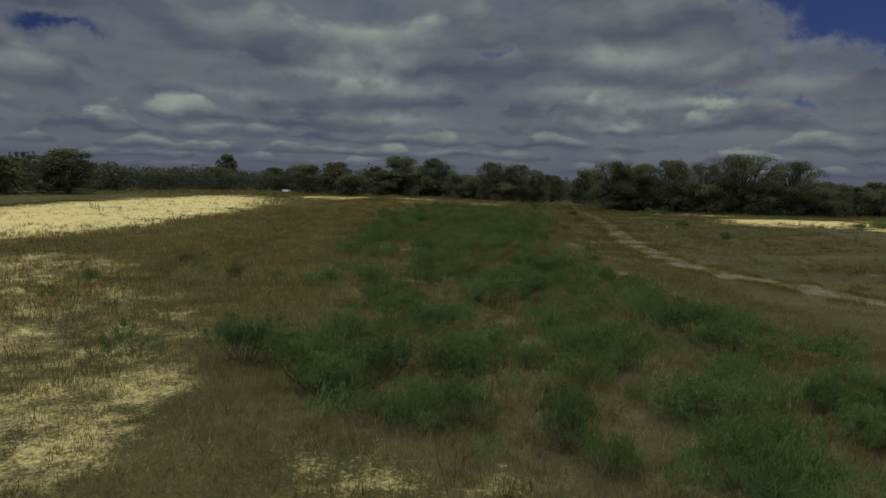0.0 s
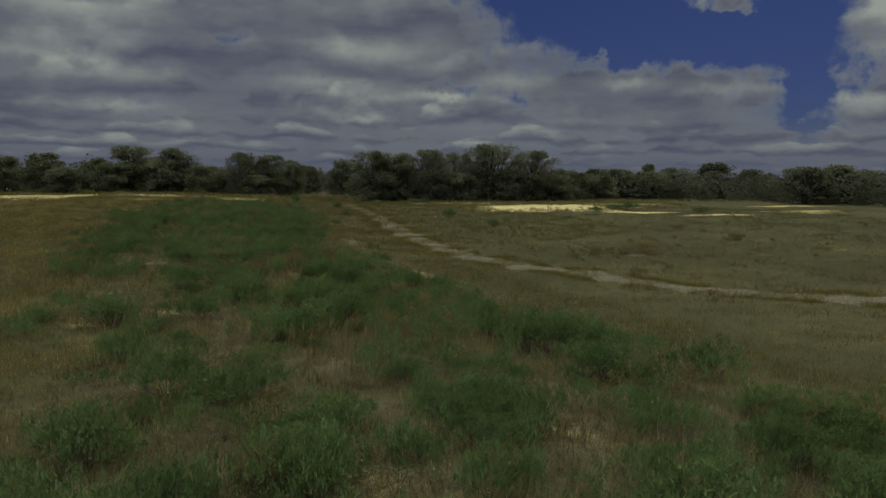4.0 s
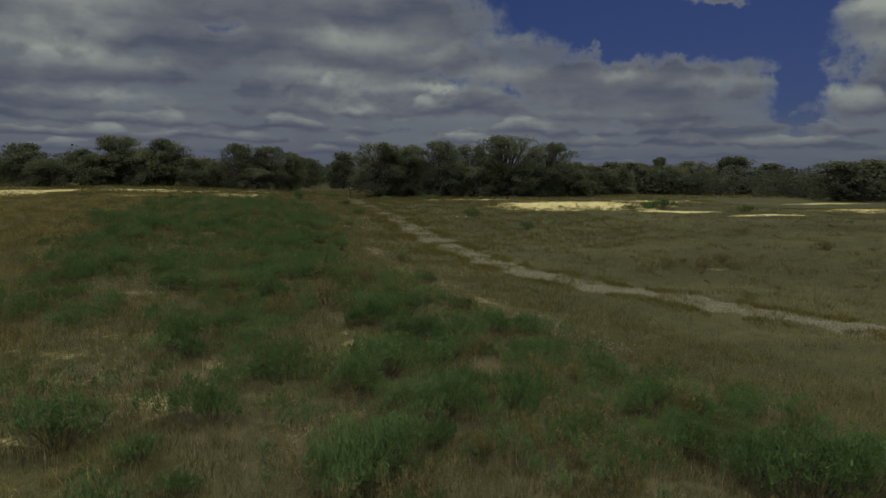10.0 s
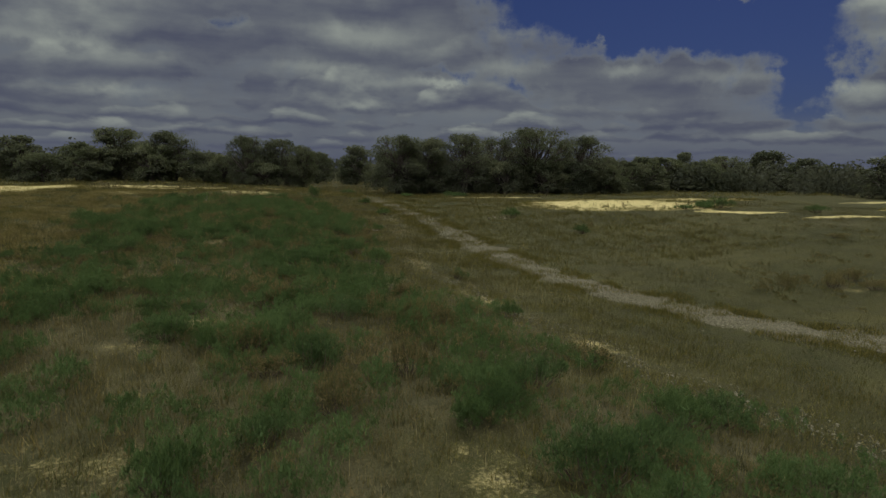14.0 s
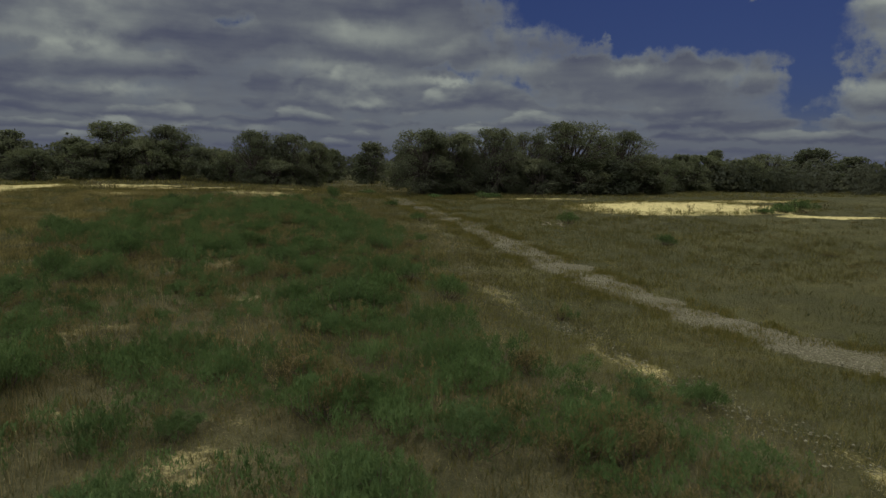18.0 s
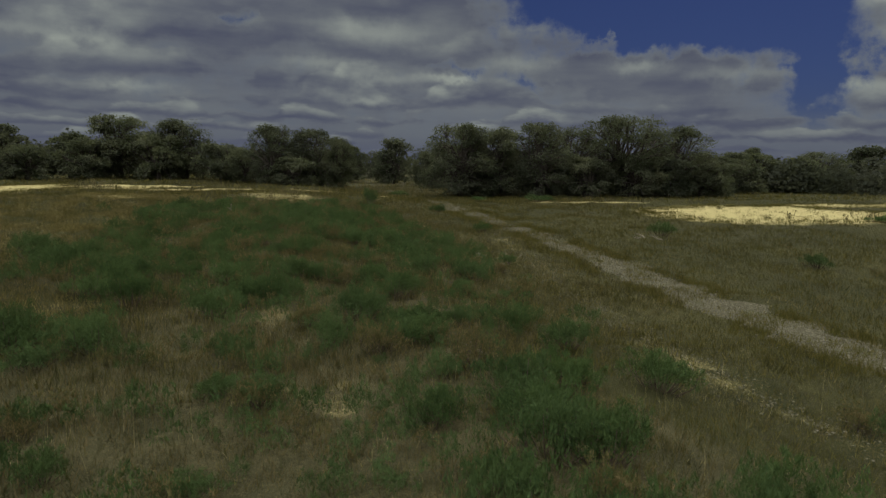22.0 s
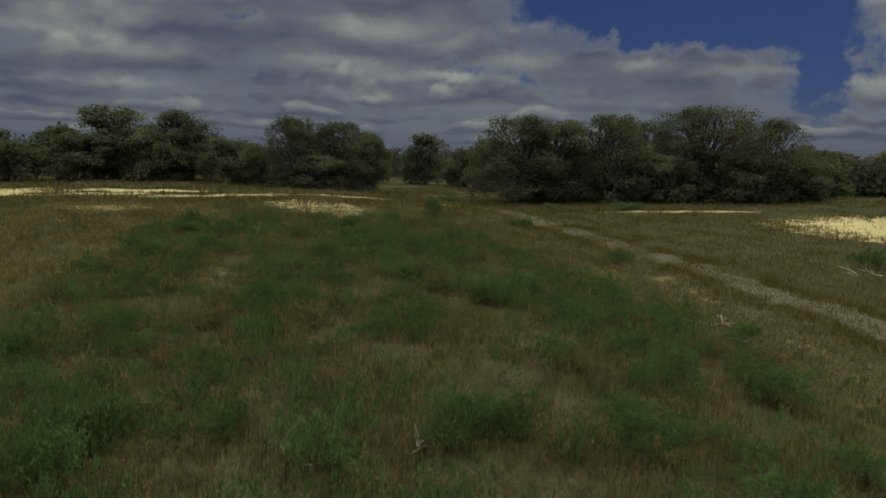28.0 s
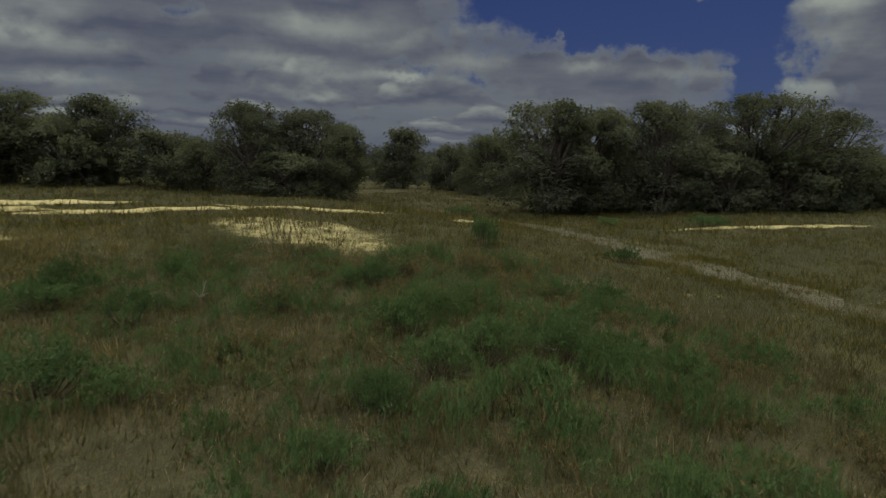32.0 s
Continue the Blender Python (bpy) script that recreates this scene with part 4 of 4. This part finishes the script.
def grass(name, count, box, tall, wide, per, spread, mat, seed, wants, label, lean=0.8):
    rng = np.random.default_rng(seed)
    x0, x1, y0, y1 = box
    x, y = rng.uniform(x0, x1, count * 3), rng.uniform(y0, y1, count * 3)
    b, g = bareness(x, y), greenness(x, y)
    track = step(0.7, 1.6, line_gap(x, y, TRACK))
    keep = rng.uniform(size=len(x)) < wants(b, g, waves(x, y, 3.0, seed)) * (0.42 + 0.58 * track)
    x, y = x[keep][:count], y[keep][:count]
    s = rng.uniform(0.6, 1.25, len(x)) * (1 + 0.25 * np.clip(waves(x, y, 6, seed + 1), -1, 1))
    x, y, s = np.repeat(x, per), np.repeat(y, per), np.repeat(s, per)
    x, y = x + rng.normal(size=len(x)) * spread, y + rng.normal(size=len(x)) * spread
    v, f = blades(x, y, tall * s * rng.uniform(0.5, 1.1, len(x)), wide * rng.uniform(0.6, 1.3, len(x)), rng, lean)
    tagged(new(name, mesh(name, v, f, mat)), label, "grass", kind="stuff")


dry_want = lambda b, g, n: np.clip((1.0 - 0.6 * g) * (1 - b) + 0.8 * b * (b < 0.75) + 0.05 * b, 0, 1) * np.clip(0.75 + 0.4 * n, 0.1, 1)
green_want = lambda b, g, n: np.clip(0.25 + 0.75 * g, 0, 1) * (1 - b) * np.clip(0.75 + 0.4 * n, 0.1, 1)
grass("grass", 21000, (-14, 17, 6, 60), 0.22, 0.014, 6, 0.10, GRASS, 51, dry_want, "dry straw-coloured grass tufts of the meadow")
grass("grass", 24000, (-12, 16, 6, 66), 0.25, 0.015, 6, 0.11, GRASS_GREEN, 52, green_want, "olive green grass and weeds on the berm")
grass("grass", 21000, (-10, 20, 62, 97), 0.25, 0.019, 6, 0.12, GRASS_GREEN, 57, green_want, "olive green grass and weeds on the sandy rise")
grass("grass", 24000, (-18, 40, 55, 112), 0.27, 0.027, 5, 0.14, GRASS, 53, dry_want, "dry straw-coloured grass round the sandy rise")
grass("grass", 34000, (13, 75, 8, 112), 0.15, 0.018, 5, 0.24, GRASS_PASTURE, 54, dry_want, "dry olive grass of the lower pasture")
straw_want = lambda b, g, n: np.clip(0.30 + 0.5 * b, 0, 1) * (b < 0.8) * np.clip(1.1 * n - 0.1, 0.0, 1)
grass("straw", 19000, (-14, 16, 8, 64), 0.15, 0.011, 5, 0.16, STRAW, 58, straw_want, "bleached straw and dead stalks in the sward")
grass("straw", 17000, (-14, 24, 60, 100), 0.17, 0.014, 5, 0.16, STRAW, 59, straw_want, "bleached straw and dead stalks round the rise")
grass("grass", 11000, (-46, -10, 18, 80), 0.24, 0.030, 5, 0.16, GRASS, 60, dry_want, "dry grass round the pale sand field")
grass("grass", 22000, (-22, 0, 20, 102), 0.24, 0.022, 6, 0.12, GRASS_GOLD, 65, lambda b, g, n: np.clip(1 - 1.3 * g, 0, 1) * (b < 0.75) * np.clip(0.6 + 0.6 * n, 0, 1), "golden dry grass on the west side of the berm")
grass("thatch", 34000, (-12, 15, 7, 98), 0.10, 0.012, 6, 0.15, THATCH, 74, lambda b, g, n: np.clip(0.9 - 0.5 * b, 0, 1) * np.clip(0.85 + 0.3 * n, 0.2, 1), "matted dry grass and litter between the shrubs", 1.6)
grass("weeds", 8000, (-11, 15, 9, 98), 0.36, 0.015, 7, 0.13, SHRUB_OLIVE, 68, lambda b, g, n: np.clip(0.1 + 0.9 * g, 0, 1) * np.clip(0.15 + n, 0, 1) * (b < 0.45), "ragged olive brown weeds between the shrubs", 0.6)
grass("dead_stalks", 1700, (-16, -1, 5, 30), 0.36, 0.012, 6, 0.10, WEED, 69, lambda b, g, n: (b > 0.12) * np.clip(0.45 + 0.5 * n, 0, 1), "brown dead weed stalks standing on the pale sand", 0.35)
grass("dead_stalks", 3600, (-10, 15, 9, 98), 0.55, 0.009, 3, 0.12, STRAW, 66, lambda b, g, n: np.clip(0.2 + 0.8 * g, 0, 1) * np.clip(0.3 + n, 0, 1), "bleached upright dead stalks among the shrubs", 0.3)
grass("grass", 6000, (20, 78, 20, 110), 0.30, 0.035, 9, 0.24, GRASS_GREEN, 64, lambda b, g, n: np.clip(n - 0.45, 0, 1) * (b < 0.3), "taller olive tufts in the lower pasture", 1.2)


def verge(name, points, count, spread, seed, label):
    """Tufts growing over a track's edges and its middle."""
    rng = np.random.default_rng(seed)
    centre, side = along(points, 0.1)
    pick = rng.integers(0, len(centre), count)
    lane = rng.choice((-1.35, 0.0, 1.35), count, p=(0.40, 0.20, 0.40)) + rng.normal(size=count) * spread
    x, y = centre[pick, 0] + side[pick, 0] * lane, centre[pick, 1] + side[pick, 1] * lane
    keep = waves(x, y, 3.5, seed) > -0.25
    x, y = np.repeat(x[keep], 6), np.repeat(y[keep], 6)
    x, y = x + rng.normal(size=len(x)) * 0.09, y + rng.normal(size=len(x)) * 0.09
    v, f = blades(x, y, 0.22 * rng.uniform(0.5, 1.2, len(x)), 0.024 * rng.uniform(0.6, 1.3, len(x)), rng)
    tagged(new(name, mesh(name, v, f, GRASS)), label, "grass", kind="stuff")


def sand_edges(patches, seed):
    """Tufts that break up the rims of the bare sand and stand thinly on it."""
    rng = np.random.default_rng(seed)
    xs, ys = [], []
    for cx, cy, half_l, half_w, turn, share in patches:
        n = int(20 if half_l < 2 or half_w < 2 else 120 + 26 * math.pi * math.sqrt(half_l * half_w) * 2 + 1.6 * half_l * half_w)
        th, q = rng.uniform(0, math.tau, n), np.where(rng.uniform(size=n) < 0.72, rng.normal(0.92, 0.11, n), np.sqrt(rng.uniform(0, 1, n)))
        u, v, a = q * np.cos(th) * half_w, q * np.sin(th) * half_l, radians(turn)
        xs.append(cx + u * math.cos(a) - v * math.sin(a)), ys.append(cy + u * math.sin(a) + v * math.cos(a))
    x, y = np.repeat(np.concatenate(xs), 7), np.repeat(np.concatenate(ys), 7)
    x, y = x + rng.normal(size=len(x)) * 0.16, y + rng.normal(size=len(x)) * 0.12
    v, f = blades(x, y, 0.25 * rng.uniform(0.4, 1.3, len(x)), 0.032 * rng.uniform(0.6, 1.3, len(x)), rng)
    tagged(new("grass", mesh("grass", v, f, GRASS)), "dry grass tufts fringing the bare sand", "grass", kind="stuff")


sand_edges([q for q in WEST_SAND + EAST_SAND if q[5] >= 0.8], 72)
verge("grass", TRACK[1:16], 13000, 0.40, 67, "dry grass creeping over the gravel track")
verge("grass", TRACK[12:18], 2400, 0.60, 73, "dry grass half hiding the far end of the track")
grass("grass", 9000, (-18, 42, 95, 140), 0.32, 0.040, 5, 0.16, GRASS_GREEN, 55, green_want, "green grass towards the wood's edge")
grass("grass", 10000, (-60, 120, 100, 175), 0.40, 0.10, 4, 0.25, GRASS, 56, dry_want, "dry grass along the foot of the wood")


# ---- small things ----
def stones(name, points, count, half, low, high, seed, label):
    """Loose stones on a line, each an eight-sided lump."""
    rng = np.random.default_rng(seed)
    centre, side = along(points, 0.1)
    pick = rng.integers(0, len(centre), count)
    off = rng.normal(size=count) * half
    x, y = centre[pick, 0] + side[pick, 0] * off, centre[pick, 1] + side[pick, 1] * off
    size = rng.uniform(low, high, count) * rng.uniform(0.6, 1.3, count)
    base = np.array(((1, 0, 0), (0, 1, 0), (-1, 0, 0), (0, -1, 0), (0, 0, 1), (0, 0, -1)), float)
    v = base[None] * size[:, None, None] * rng.uniform(0.6, 1.3, (count, 6, 1)) * (1.2, 1.0, 0.6)
    a = rng.uniform(0, math.tau, count)
    c, sn = np.cos(a)[:, None], np.sin(a)[:, None]
    v = np.stack([v[..., 0] * c - v[..., 1] * sn + x[:, None], v[..., 0] * sn + v[..., 1] * c + y[:, None], v[..., 2] + (height(x, y) + 0.05)[:, None]], -1)
    f = np.array(((0, 1, 4), (1, 2, 4), (2, 3, 4), (3, 0, 4), (1, 0, 5), (2, 1, 5), (3, 2, 5), (0, 3, 5)))
    f = (np.arange(count)[:, None, None] * 6 + f[None]).reshape(-1, 3)
    tagged(new(name, mesh(name, v.reshape(-1, 3), f, STONE)), label, "stones", kind="stuff")


stones("gravel", TRACK[2:15], 2600, 0.75, 0.012, 0.048, 61, "loose pale limestone gravel on the farm track")
stones("gravel", RUT, 3000, 0.55, 0.010, 0.034, 62, "loose pale stones in an old wheel rut")


def weed_stalks(seed):
    """Upright dark stalks with ragged seed heads, one mesh each."""
    rng = np.random.default_rng(seed)
    stalks = []
    for i in range(9):
        a, h = rng.uniform(0, math.tau), rng.uniform(0.3, 0.75)
        foot = np.array((math.cos(a), math.sin(a), 0)) * rng.uniform(0.02, 0.28)
        tip = foot + np.array((math.cos(a) * 0.15, math.sin(a) * 0.15, h)) * rng.uniform(0.8, 1.1)
        bend = (foot + tip) / 2 + rng.normal(size=3) * 0.02
        stalks.append(mesh("stalk", *tube([foot + (0, 0, -0.03), bend, bend * 0.4 + tip * 0.6, foot * 0.12 + tip * 0.88, tip], [0.011, 0.009, 0.012, 0.030, 0.006], 4), WEED))
    return stalks


WEEDS = [weed_stalks(300 + i) for i in range(4)]
rng = np.random.default_rng(71)
# centre, spread along x and y, how many
for cx, cy, sx, sy, n in ((6.3, 98, 1.8, 2.6, 16), (-8.6, 107, 1.6, 2.4, 12), (-21.7, 86, 0.8, 9, 16), (-10, 116, 1.6, 2, 5), (-8.3, 20, 2.2, 2.8, 6), (-30, 61, 1.5, 1.5, 4), (12.3, 107.5, 0.5, 0.6, 4), (49, 80, 7, 2.0, 12), (-20, 52, 1.5, 4, 8), (37, 100, 5, 1, 6)):
    for _ in range(n):
        x, y = cx + sx * rng.normal(), cy + sy * rng.normal()
        k = rng.uniform(0.55, 1.15)
        root = new("weed_clump")
        for stalk in WEEDS[rng.integers(0, 4)]:
            part("stalk", stalk, root)
        root.matrix_world = pose(x, y, on_ground(x, y) + 0.03, 0, 0, rng.uniform(0, 360)) @ Matrix.Diagonal((k, k, k, 1))
        tagged(root, "clump of upright brown weed stalks on pale sand", "weed", "weed clumps on the sand")


def dead_branch(x, y, length, seed, upright=0.15):
    """A bleached branch with side twigs lying in the grass."""
    rng = np.random.default_rng(seed)
    a = rng.uniform(0, math.tau)
    way = np.array((math.cos(a), math.sin(a), upright))
    pts = [way * length * k + np.array((0, 0, 0.05)) + rng.normal(size=3) * (0.05, 0.05, 0.02) for k in (-0.5, -0.2, 0.15, 0.5)]
    if upright > 0.5:
        pts = [p + np.array((0, 0, length * upright * 0.5)) for p in pts]
    root = new("dead_branch", mesh("dead_branch", *tube(pts, [k * min(1.0, length) for k in (0.035, 0.028, 0.02, 0.008)], 5), DEADWOOD, True))
    for i in range(5):
        p = pts[1 + i % 2]
        q = p + (way * rng.uniform(0.2, 0.6) + rng.normal(size=3) * 0.4 * (1, 1, 0.5)) * length * 0.5
        q[2] = abs(q[2]) + 0.04
        part("twig", mesh("twig", *tube([p, (p + q) / 2 + rng.normal(size=3) * 0.03, q], [0.014, 0.010, 0.004], 4), DEADWOOD, True), root)
    root.matrix_world = pose(x, y, on_ground(x, y))
    tagged(root, "bleached dead branch lying in dry grass", "branch", "dead branches in the grass")


for i, (x, y, ln) in enumerate(((26.5, 77, 1.6), (25.6, 76.5, 1.3), (27.2, 76.6, 1.0), (13, 72.6, 0.9), (12.8, 72.0, 0.7), (13.7, 71.6, 0.9), (12.4, 71.2, 0.8), (14.2, 72, 0.8), (13.2, 70.1, 1.3), (5.8, 56.7, 0.8), (7.9, 82.8, 0.7), (2.3, 65.4, 0.6))):
    dead_branch(x, y, ln, 400 + i)
dead_branch(1.8, 88, 0.5, 430, 1.4)


def block(x0, y0, z0, x1, y1, z1):
    v = np.array([(x, y, z) for z in (z0, z1) for x, y in ((x0, y0), (x1, y0), (x1, y1), (x0, y1))], float)
    return v, np.array(((3, 2, 1, 0), (4, 5, 6, 7), (0, 1, 5, 4), (1, 2, 6, 5), (2, 3, 7, 6), (3, 0, 4, 7)))


def trough(x, y, length, turn):
    """A far white bit of a shed or trailer, built as a low trough: a basin with a hollow and a rim."""
    root = new("far_white_box")
    part("basin", mesh("basin", *joined([block(-length / 2, -0.45, 0, length / 2, -0.37, 0.6), block(-length / 2, 0.37, 0, length / 2, 0.45, 0.6), block(-length / 2, -0.37, 0, -length / 2 + 0.08, 0.37, 0.6),
                                         block(length / 2 - 0.08, -0.37, 0, length / 2, 0.37, 0.6), block(-length / 2 + 0.08, -0.37, 0.02, length / 2 - 0.08, 0.37, 0.12)]), WHITE), root)
    part("rim", mesh("rim", *joined([block(-length / 2 - 0.05, -0.5, 0.6, length / 2 + 0.05, -0.36, 0.66), block(-length / 2 - 0.05, 0.36, 0.6, length / 2 + 0.05, 0.5, 0.66)]), ROOF), root, "grey metal rim")
    root.matrix_world = pose(x, y, on_ground(x, y), 0, 0, turn)
    tagged(root, "long low white box, perhaps part of a shed or trailer, in dry grass", "trough", "stock troughs by the far wood")


trough(-41.9, 163.5, 2.2, 12)
trough(-35.5, 165.1, 2.6, 8)
